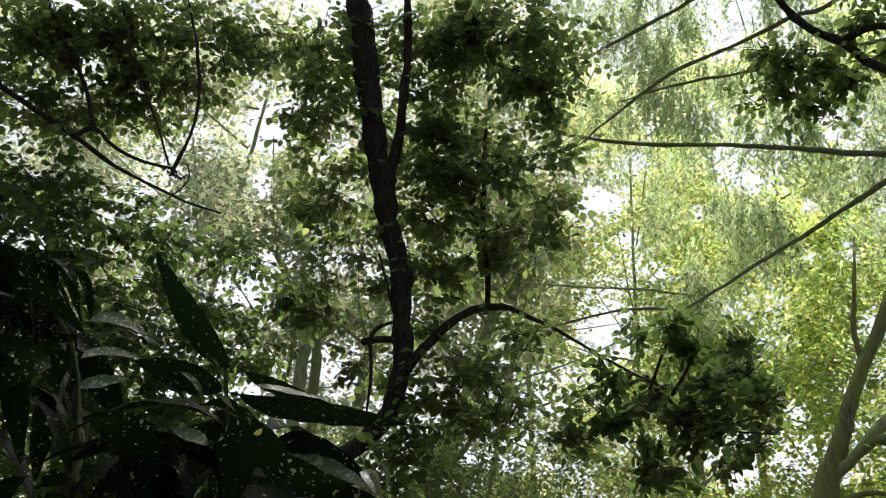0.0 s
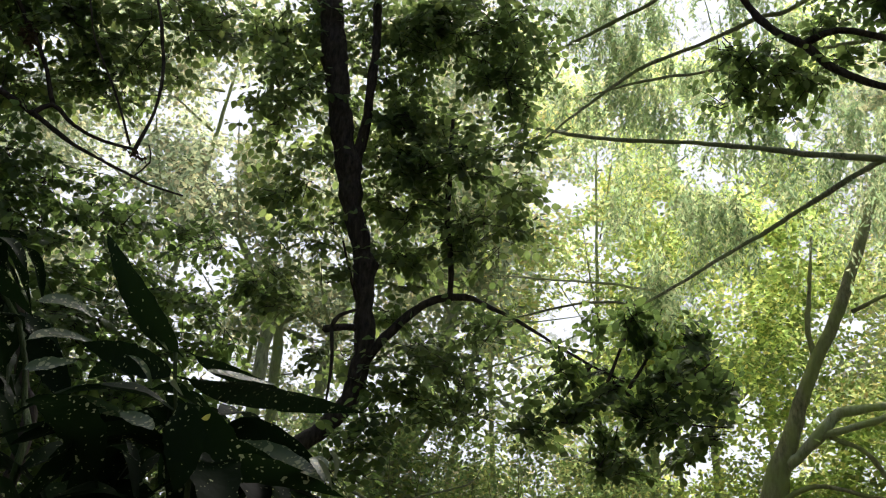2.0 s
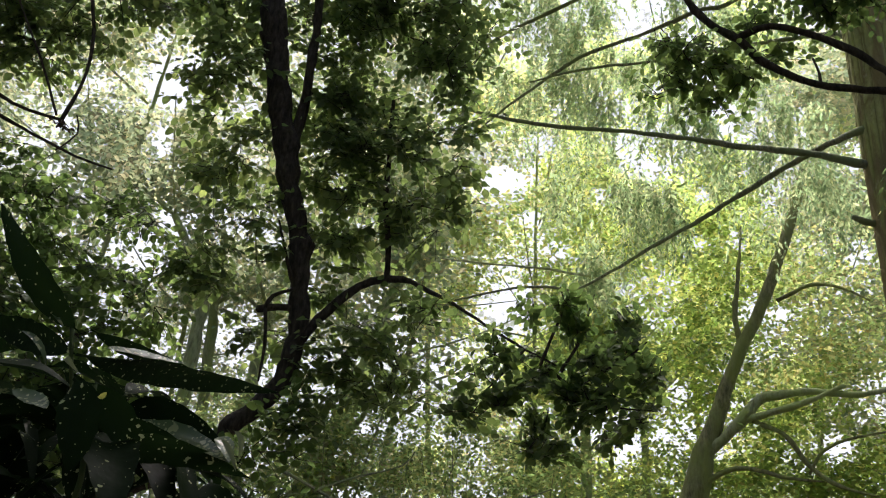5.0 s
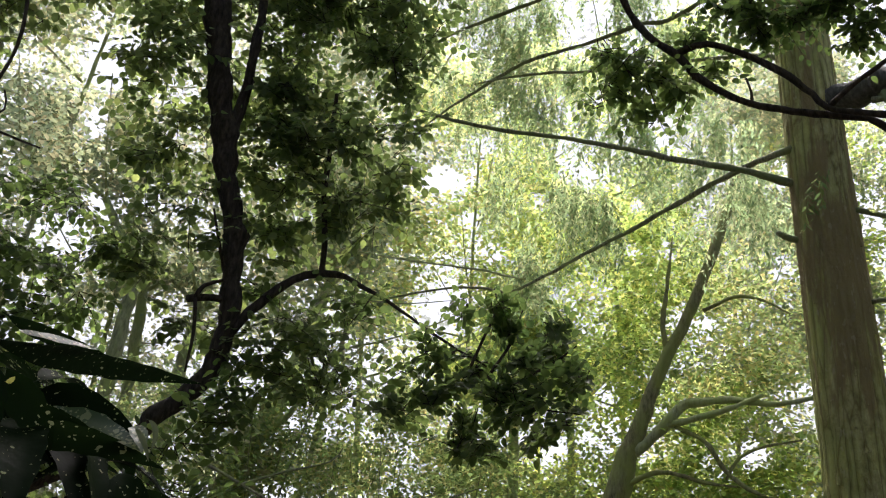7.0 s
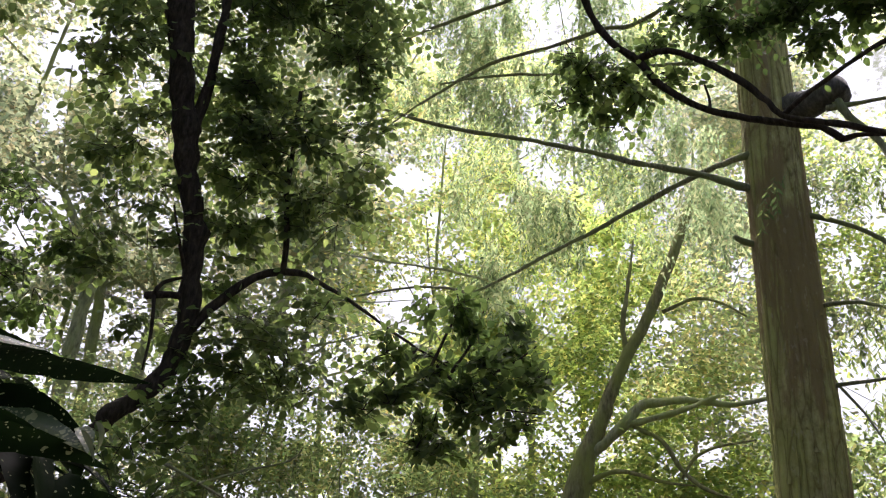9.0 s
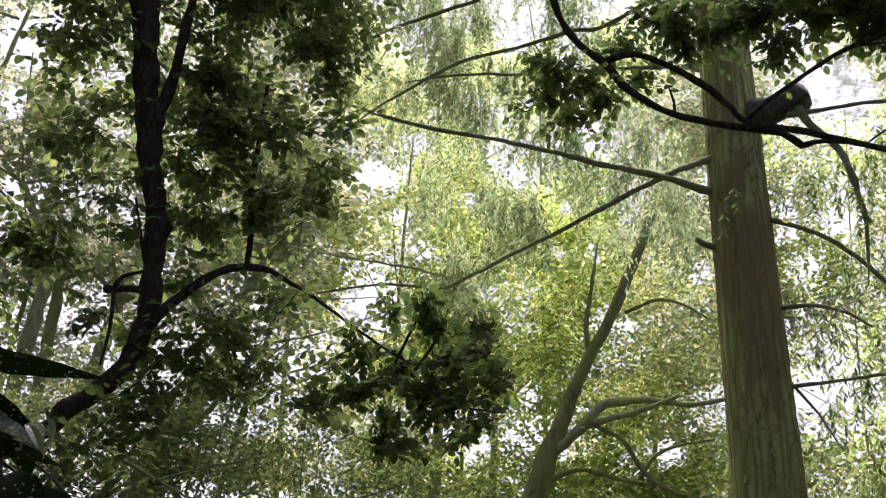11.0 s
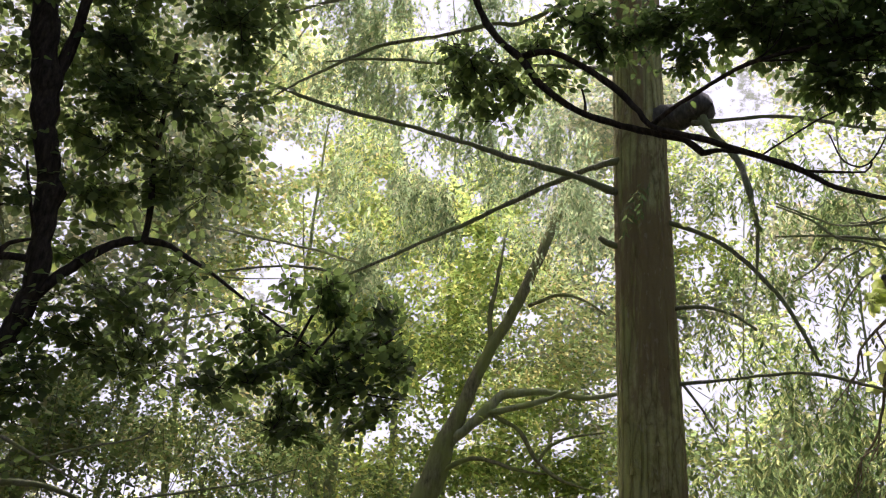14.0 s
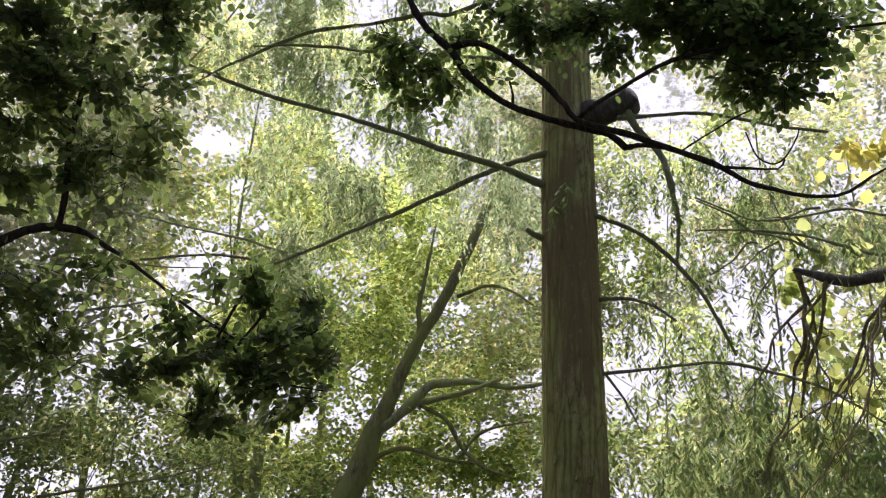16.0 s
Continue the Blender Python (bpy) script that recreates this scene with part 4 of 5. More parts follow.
    weeping_crown(t, [(5.34, 5.23, 3.11, 0.27, 0.27), (5.64, 5.49, 2.67, 0.31, 0.34), (6.18, 5.51, 2.63, 0.35, 0.29), (5.93, 4.88, 3.47, 0.33, 0.22), (6.42, 4.92, 3.29, 0.35, 0.23), (5.84, 4.68, 2.77, 0.37, 0.29), (6.01, 5.10, 2.43, 0.45, 0.22), (6.75, 4.82, 3.16, 0.36, 0.27), (6.26, 4.46, 2.56, 0.43, 0.27), (6.82, 4.36, 2.96, 0.32, 0.26), (6.41, 3.89, 2.54, 0.29, 0.26), (6.33, 4.70, 3.51, 0.29, 0.20), (6.91, 4.59, 3.48, 0.30, 0.21), (6.09, 4.69, 2.42, 0.38, 0.22), (6.76, 4.45, 2.42, 0.46, 0.23), (5.45, 5.12, 2.28, 0.32, 0.21)],
                  120, SPRAY, "dense low sprays of narrow green leaflets", 0.084, (0.2, 0.5), (), B, 22, 0.29)
    settle(t)


weeping_tree()


# ---- leaning tree in the middle distance ----
def leaning_tree():
    t = thing("leaning_tree", (4.1, 10.0, 0), "leaning grey-green tree with a forked mossy limb", "tree")
    B = BARK_MID
    limb("trunk", t, [(4.0, 10.3, -0.2, 0.27), (4.1, 10.2, 0.9, 0.2), (4.76, 9.94, 2.66, 0.165), (4.88, 9.88, 3.14, 0.142), (5.02, 9.81, 3.51, 0.111), (5.18, 9.73, 4.01, 0.088), (5.36, 9.63, 4.52, 0.081), (5.60, 9.50, 5.04, 0.078), (5.83, 9.36, 5.70, 0.075), (6.01, 9.25, 6.25, 0.072), (6.29, 9.30, 7.00, 0.066), (6.49, 9.40, 7.56, 0.037)], BARK_MID, 16, 0.1, flute=0.02)
    limb("branch", t, [(4.91, 9.87, 3.20, 0.089), (5.11, 9.65, 3.40, 0.071), (5.29, 9.44, 3.64, 0.077), (5.45, 9.35, 3.83, 0.064), (5.87, 8.98, 3.90, 0.047), (6.30, 8.56, 3.83, 0.035), (6.71, 8.24, 3.95, 0.028), (7.10, 7.92, 4.13, 0.016)], BARK_HAZED)
    limb("branch", t, [(5.29, 9.44, 3.59, 0.053), (5.51, 9.20, 3.65, 0.046), (5.81, 8.90, 3.76, 0.035), (6.15, 8.67, 3.94, 0.023)], BARK_HAZED)
    limb("branch", t, [(5.35, 9.41, 3.57, 0.035), (5.62, 9.13, 3.35, 0.029), (5.80, 9.02, 3.01, 0.029), (6.01, 8.77, 2.76, 0.023), (6.33, 8.54, 2.66, 0.011)], BARK_MID)
    limb("branch", t, [(4.76, 9.94, 2.72, 0.053), (4.98, 9.72, 2.91, 0.035), (5.24, 9.47, 2.98, 0.029), (5.65, 9.23, 2.87, 0.023), (5.93, 8.94, 2.83, 0.011)], BARK_MID)
    limb("branch", t, [(5.81, 9.37, 5.20, 0.031), (6.10, 9.06, 5.35, 0.025), (6.39, 8.86, 5.29, 0.018), (6.59, 8.59, 5.05, 0.012)], BARK_MID, 7)
    limb("branch", t, [(5.37, 9.62, 4.60, 0.049), (5.34, 9.64, 5.04, 0.037), (5.41, 9.60, 5.63, 0.025), (5.48, 9.56, 6.32, 0.013)], BARK_MID, 7)
    limb("branch", t, [(5.80, 9.02, 2.91, 0.017), (5.95, 8.92, 3.19, 0.023), (6.22, 8.74, 3.33, 0.017), (6.54, 8.51, 3.41, 0.012)], BARK_MID, 7)
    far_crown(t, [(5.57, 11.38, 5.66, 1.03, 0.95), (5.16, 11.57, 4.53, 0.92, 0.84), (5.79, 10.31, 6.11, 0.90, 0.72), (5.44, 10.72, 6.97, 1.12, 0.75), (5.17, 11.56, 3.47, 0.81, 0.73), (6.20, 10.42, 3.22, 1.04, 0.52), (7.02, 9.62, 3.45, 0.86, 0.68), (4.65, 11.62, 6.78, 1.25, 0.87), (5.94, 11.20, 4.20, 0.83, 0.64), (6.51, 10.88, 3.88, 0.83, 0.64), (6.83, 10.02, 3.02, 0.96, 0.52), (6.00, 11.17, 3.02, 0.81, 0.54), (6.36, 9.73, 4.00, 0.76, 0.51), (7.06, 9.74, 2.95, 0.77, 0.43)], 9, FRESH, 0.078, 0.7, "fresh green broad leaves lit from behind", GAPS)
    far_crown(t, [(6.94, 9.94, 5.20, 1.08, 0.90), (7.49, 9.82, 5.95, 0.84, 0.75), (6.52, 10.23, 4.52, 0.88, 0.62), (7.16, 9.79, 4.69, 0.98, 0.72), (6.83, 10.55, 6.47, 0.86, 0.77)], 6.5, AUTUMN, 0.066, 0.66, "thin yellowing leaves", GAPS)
    settle(t)


leaning_tree()


# ---- trees behind ----
def back_tree(bearing, dist, lean, radius, height, clumps, density, material, label, leaf=0.11):
    b_ = radians(bearing)
    x, y = dist * math.sin(b_), dist * math.cos(b_)
    t = thing("forest_tree", (x, y, 0), label, "tree", "trees of the wood behind")
    pts = [(x + lean * s * height + 0.15 * math.sin(3 * s + bearing), y + 0.2 * math.sin(4 * s + dist), height * s - 0.2, radius * (1.15 - 0.9 * s)) for s in (0, 0.12, 0.3, 0.5, 0.7, 0.85, 1)]
    limb("trunk", t, pts, BARK_HAZED, 12, 0.2)
    r = random.Random(int(bearing * 10 + dist))
    for k in range(11):
        s = 0.2 + 0.065 * k
        px, py, pz = x + lean * s * height, y, height * s
        a, ln = r.uniform(0, 6.28), height * r.uniform(0.15, 0.3)
        up = r.uniform(0.2, 0.9)
        limb("branch", t, [(px, py, pz, radius * 0.4), (px + ln * 0.4 * math.cos(a), py + ln * 0.4 * math.sin(a), pz + ln * up * 0.3, radius * 0.28),
                           (px + ln * math.cos(a), py + ln * math.sin(a), pz + ln * up, radius * 0.08)], BARK_HAZED, 7, 0.15)
    far_crown(t, clumps, density, material, leaf, 0.66, "many small green leaves", GAPS)
    settle(t)


def wood():
    r = random.Random(5)
    for i, (bearing, dist, lean, mt) in enumerate([(-38, 14, 0.05, FAR), (-27, 18, -0.03, FAR), (-19, 15, 0.08, FAR), (-11, 17, 0.02, FAR), (-4, 20, 0.1, FAR), (2, 14, 0.16, FAR), (8, 19, -0.05, AUTUMN), (14, 17, 0.03, AUTUMN),
                                                   (20, 20, 0.0, FRESH), (26, 18, -0.02, FRESH), (33, 20, 0.04, AUTUMN), (40, 17, 0.0, FAR), (47, 19, 0.02, FRESH), (54, 16, 0.0, FAR), (61, 18, -0.04, AUTUMN), (69, 15, 0.0, FAR)]):
        h = r.uniform(13, 17)
        clumps = []
        for k in range(16):
            z = 2.2 + (h - 2.2) * (k + r.random()) / 16
            a = radians(bearing + r.uniform(-6, 6))
            d = dist + r.uniform(-2, 2)
            clumps.append((d * math.sin(a), d * math.cos(a), z, r.uniform(0.9, 1.6), r.uniform(0.7, 1.2)))
        for k in range(7):
            a = radians(bearing + r.uniform(-7, 7))
            d = dist + r.uniform(-2.5, 3)
            clumps.append((d * math.sin(a), d * math.cos(a), r.uniform(6.5, 14), r.uniform(1.0, 1.7), r.uniform(0.8, 1.3)))
        for k in range(3):
            a, d = radians(bearing + r.uniform(-5, 5)), dist + r.uniform(-1, 4)
            clumps.append((d * math.sin(a), d * math.cos(a), r.uniform(1.2, 4.4), r.uniform(0.8, 1.4), r.uniform(0.5, 0.9)))
        back_tree(bearing, dist, lean, r.uniform(0.045, 0.075) if bearing < 40 else 0.03, h, clumps, 6.5 if bearing < 5 else 8 if bearing < 44 else 7, mt, "slender tree of the wood, haze put into its colours", 0.11)

    # unseen trees added round the back; their density sets the light from behind
    for bearing in range(84, 324, 15):
        dist, h = r.uniform(7, 12), r.uniform(11, 15)
        clumps = []
        for k in range(22):
            a, d = radians(bearing + r.uniform(-12, 12)), dist + r.uniform(-1.5, 2)
            clumps.append((d * math.sin(a), d * math.cos(a), 1.2 + (h - 1.2) * (k + r.random()) / 22, r.uniform(1.0, 1.7), r.uniform(0.8, 1.3)))
        back_tree(bearing, dist, 0.02, r.uniform(0.13, 0.22), h, clumps, 3.5 if 95 < bearing < 185 else 5, DEEP, "unseen slender tree added to block light from behind", 0.2)


def slim_tree(pts, clumps, material, extra=()):
    """A tree whose stem passes the points given, brought down to the ground along its own lean."""
    a, b_ = np.array(pts[0]), np.array(pts[1])
    foot = a + (a - b_) * ((a[2] + 0.2) / max(b_[2] - a[2], 0.1)) * 0.8
    foot[2], foot[3] = -0.2, a[3] * 1.2
    t = thing("forest_tree", (foot[0], foot[1], 0), "slender tree of the wood, haze put into its bark", "tree", "trees of the wood behind")
    limb("trunk", t, [tuple(foot), *pts], BARK_HAZED, 12, 0.15)
    for boughs in extra:
        limb("branch", t, boughs, BARK_HAZED, 7, 0.12)
    top = np.array(pts[-1])
    r = random.Random(int(foot[0] * 100))
    for k in range(6):
        q = np.array(pts[r.randrange(1, len(pts))])
        a_, ln = r.uniform(0, 6.28), r.uniform(1.2, 2.6)
        limb("branch", t, [(q[0], q[1], q[2], q[3] * 0.35), (q[0] + ln * 0.5 * math.cos(a_), q[1] + ln * 0.5 * math.sin(a_), q[2] + ln * 0.3, q[3] * 0.2), (q[0] + ln * math.cos(a_), q[1] + ln * math.sin(a_), q[2] + ln * 0.8, 0.01)], BARK_HAZED, 7, 0.15)
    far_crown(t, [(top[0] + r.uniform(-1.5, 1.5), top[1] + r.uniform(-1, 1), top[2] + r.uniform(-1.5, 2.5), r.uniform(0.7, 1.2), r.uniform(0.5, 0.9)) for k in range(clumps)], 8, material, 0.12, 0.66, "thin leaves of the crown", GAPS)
    settle(t)


def low_bush(bearing, dist, height, seed, arms=()):
    b_ = radians(bearing)
    x, y = dist * math.sin(b_), dist * math.cos(b_)
    t = thing("understory_bush", (x, y, 0), "tall loose understory bush with small dull green leaves", "bush", "bushes under the trees")
    r = random.Random(seed)
    clumps = []
    for k in range(6):
        a, h = r.uniform(0, 6.28), height * r.uniform(0.7, 1.05)
        tip = (x + r.uniform(0.5, 1.5) * math.cos(a), y + r.uniform(0.3, 1.0) * math.sin(a), h)
        limb("stem", t, [(x + 0.1 * math.cos(a), y + 0.1 * math.sin(a), -0.15, 0.014), (0.6 * x + 0.4 * tip[0], 0.6 * y + 0.4 * tip[1], h * 0.5, 0.009), (*tip, 0.003)], BARK_BRANCH, 6, 0.15)
        clumps += [(*tip, r.uniform(0.6, 1.0), r.uniform(0.4, 0.7)), (0.5 * (x + tip[0]) + r.uniform(-0.6, 0.6), 0.5 * (y + tip[1]), h * r.uniform(0.45, 0.8), r.uniform(0.6, 1.0), r.uniform(0.4, 0.7))]
    for pts in arms:
        limb("branch", t, pts, BARK_BRANCH, 6, 0.1)
    far_crown(t, clumps, 2.3 if 14 < bearing < 30 else 3.2, UNDER, 0.068, 0.66, "small dull green leaves")
    settle(t)


ARMS = ([(-0.38, 9.96, 2.52, 0.021), (-0.14, 9.97, 2.42, 0.021), (0.11, 9.97, 2.31, 0.018), (0.37, 9.97, 2.20, 0.014), (0.66, 9.96, 2.06, 0.009)], [(-0.00, 10.47, 2.36, 0.019), (0.10, 10.47, 2.41, 0.018), (0.46, 10.47, 2.56, 0.015), (1.08, 10.43, 2.76, 0.012), (1.22, 10.42, 2.95, 0.008)],
        [(1.04, 10.43, 2.02, 0.019), (1.75, 10.34, 2.21, 0.016), (2.38, 10.22, 2.37, 0.013), (2.96, 10.08, 2.60, 0.007)], [(-0.24, 9.47, 2.04, 0.047), (-0.04, 9.47, 2.05, 0.040), (0.17, 9.47, 2.04, 0.034), (0.57, 9.46, 1.94, 0.020)])
for k, (bearing, dist, height) in enumerate([(-30, 9, 3.4), (-24, 11, 3.6), (-17, 12, 3.4), (-9, 11.5, 3.6), (-4, 12.5, 3.9), (1, 11.5, 3.9), (6, 12.5, 4.2), (10, 11.5, 3.8), (15, 12.5, 3.7), (20, 13, 3.4), (27, 13.5, 3.4), (47, 11, 3.4), (55, 10, 3.6), (62, 9.5, 3.6)]):
    low_bush(bearing, dist, height, 40 + k, ARMS if bearing == 6 else ())


slim_tree([(-0.20, 12.99, 2.37, 0.222), (0.06, 13.00, 3.07, 0.195), (0.37, 12.99, 3.90, 0.159), (0.64, 12.98, 4.78, 0.123), (0.88, 12.97, 5.79, 0.087), (1.15, 12.95, 7.10, 0.040)], 6, FAR)
slim_tree([(-2.52, 14.79, 4.77, 0.120), (-2.51, 14.79, 5.87, 0.111), (-2.84, 14.73, 6.75, 0.090), (-3.28, 14.64, 7.52, 0.069)], 5, FAR)
slim_tree([(-2.36, 15.83, 5.02, 0.104), (-2.43, 15.81, 6.19, 0.095), (-2.47, 15.81, 7.69, 0.073)], 4, FAR)
slim_tree([(-1.43, 15.94, 5.24, 0.128), (-1.34, 15.94, 6.07, 0.118), (-1.08, 15.96, 7.60, 0.085)], 5, FAR)
slim_tree([(4.80, 15.27, 2.62, 0.102), (4.73, 15.29, 3.67, 0.092), (4.64, 15.32, 5.11, 0.070)], 5, FRESH)
slim_tree([(4.78, 14.23, 2.58, 0.107), (4.77, 14.23, 3.57, 0.097), (4.74, 14.24, 5.04, 0.066)], 5, FRESH)
slim_tree([(6.54, 15.71, 2.82, 0.085), (6.48, 15.73, 4.89, 0.074), (6.40, 15.77, 7.18, 0.051)], 4, FRESH)
wood()


# ---- tree with large yellowing leaves and hanging twigs ----
def yellow_tree():
    t = thing("yellow_leaved_tree", (7.3, 2.6, 0), "tree with large yellow-green leaves and tangled hanging twigs", "tree")
    B = BARK_BRANCH
    limb("trunk", t, [(7.3, 2.6, -0.2, 0.2), (7.25, 2.6, 1.5, 0.17), (7.2, 2.6, 3.4, 0.14), (7.3, 2.5, 5.5, 0.1), (7.2, 2.4, 8.0, 0.05)], BARK_DARK, 12)
    limb("branch", t, [(7.2, 2.6, 3.5, 0.07), (6.11, 2.77, 3.77, 0.060), (5.80, 3.15, 3.81, 0.054), (5.67, 3.37, 3.78, 0.044), (5.55, 3.57, 3.86, 0.035), (5.47, 3.68, 3.91, 0.025)], WEATHERED)
    r = random.Random(23)

    def hang(x, y, z, radius, length, depth):
        """A crooked twig that hangs down and forks on its way."""
        n = max(4, int(length / 0.14))
        drift_x, drift_y = r.uniform(-0.45, 0.2), r.uniform(-0.15, 0.5)
        dx, dy, pts, forks = drift_x, drift_y, [(x, y, z, radius)], []
        for k in range(n):
            dx, dy = 0.6 * dx + 0.4 * drift_x + r.uniform(-0.5, 0.5), 0.6 * dy + 0.4 * drift_y + r.uniform(-0.4, 0.4)
            x, y, z = x + dx * length / n, y + dy * length / n, z - length / n * r.uniform(0.5, 1.15)
            pts.append((x, y, z, radius * (1 - 0.75 * (k + 1) / n)))
            if depth and r.random() < 0.45:
                forks.append((x, y, z, pts[-1][3] * 0.75, length * r.uniform(0.3, 0.6), depth - 1))
        limb("branch", t, pts, BARK_TWIG, 6, 0.06)
        for fork in forks:
            hang(*fork)

    for x, y, z, radius, length in ((5.48, 3.66, 3.89, 0.024, 1.9), (5.6, 3.49, 3.83, 0.019, 1.7), (5.8, 3.15, 3.79, 0.015, 1.9), (5.98, 2.93, 3.76, 0.018, 1.6), (6.1, 2.8, 3.74, 0.014, 1.9), (6.05, 3.0, 3.3, 0.013, 1.4), (6.2, 2.9, 2.9, 0.012, 1.1)):
        hang(x, y, z, radius, length, 2)
    limb("branch", t, [(7.25, 2.55, 4.4, 0.05), (6.05, 2.89, 4.09, 0.019), (5.89, 3.20, 4.01, 0.015), (5.67, 3.56, 4.19, 0.011), (5.43, 3.90, 4.31, 0.011), (5.10, 4.32, 4.37, 0.008)], B, 6)
    limb("branch", t, [(7.25, 2.55, 4.8, 0.05), (6.01, 2.97, 4.30, 0.015), (5.79, 3.37, 4.43, 0.011), (5.61, 3.65, 4.40, 0.011), (5.41, 3.93, 4.41, 0.008), (5.28, 4.10, 4.52, 0.008), (5.11, 4.31, 4.68, 0.008)], B, 6)
    for pts in ([(5.65, 3.56, 4.07, 0.013), (5.51, 3.76, 4.22, 0.011), (5.37, 3.96, 4.31, 0.010), (5.26, 4.09, 4.48, 0.009), (5.10, 4.29, 4.64, 0.008)], [(5.39, 3.93, 4.20, 0.009), (5.34, 3.99, 4.21, 0.009), (5.26, 4.10, 4.06, 0.008), (5.15, 4.23, 3.95, 0.006)],
                [(5.48, 3.80, 4.20, 0.009), (5.39, 3.93, 4.12, 0.008), (5.30, 4.05, 3.96, 0.006)], [(5.67, 3.52, 4.46, 0.010), (5.61, 3.62, 4.46, 0.010), (5.53, 3.73, 4.41, 0.008), (5.43, 3.87, 4.42, 0.006)],
                [(5.59, 3.64, 4.14, 0.010), (5.51, 3.75, 4.35, 0.008), (5.46, 3.83, 4.65, 0.006)], [(5.49, 3.78, 4.02, 0.010), (5.37, 3.95, 3.75, 0.008), (5.32, 4.02, 3.44, 0.006)]):
        limb("branch", t, pts, B, 6, 0.06)
    leafy_crown(t, [(5.12, 2.94, 4.58, 0.14, 0.08), (5.39, 2.86, 4.62, 0.11, 0.11)],
                YELLOW, 0.11, 0.85, 20, 3, 0.2, "large rounded yellow leaves", BARK_TWIG, (0, 0, 0.1), 0.1, -0.7, 0.9)
    leafy_crown(t, [(5.58, 3.87, 3.86, 0.14, 0.11), (5.94, 3.88, 4.28, 0.13, 0.11), (6.20, 4.02, 3.97, 0.12, 0.10), (5.85, 3.73, 3.48, 0.18, 0.13), (6.18, 3.78, 3.32, 0.21, 0.21), (5.90, 3.37, 3.55, 0.15, 0.20), (5.94, 3.87, 3.11, 0.15, 0.15), (6.33, 3.83, 2.98, 0.21, 0.21), (6.08, 3.37, 4.01, 0.13, 0.15), (6.02, 4.03, 3.33, 0.13, 0.13), (5.72, 3.67, 2.57, 0.22, 0.14)],
                PALE_YELLOW, 0.12, 0.85, 12, 3, 0.26, "large rounded yellow-green leaves", BARK_TWIG, (0, 0, 0.1), 0.1, -0.7, 0.9)
    weeping_crown(t, [(5.69, 3.54, 2.68, 0.53, 0.39), (5.49, 3.99, 2.53, 0.44, 0.34), (5.69, 3.34, 2.27, 0.47, 0.28), (5.43, 4.23, 2.24, 0.44, 0.25), (6.03, 3.35, 4.24, 0.32, 0.26)], 75, SPRAY, "drooping narrow green leaves", 0.11, (0.3, 0.8), (), B, 16, 0.2)
    settle(t)


yellow_tree()


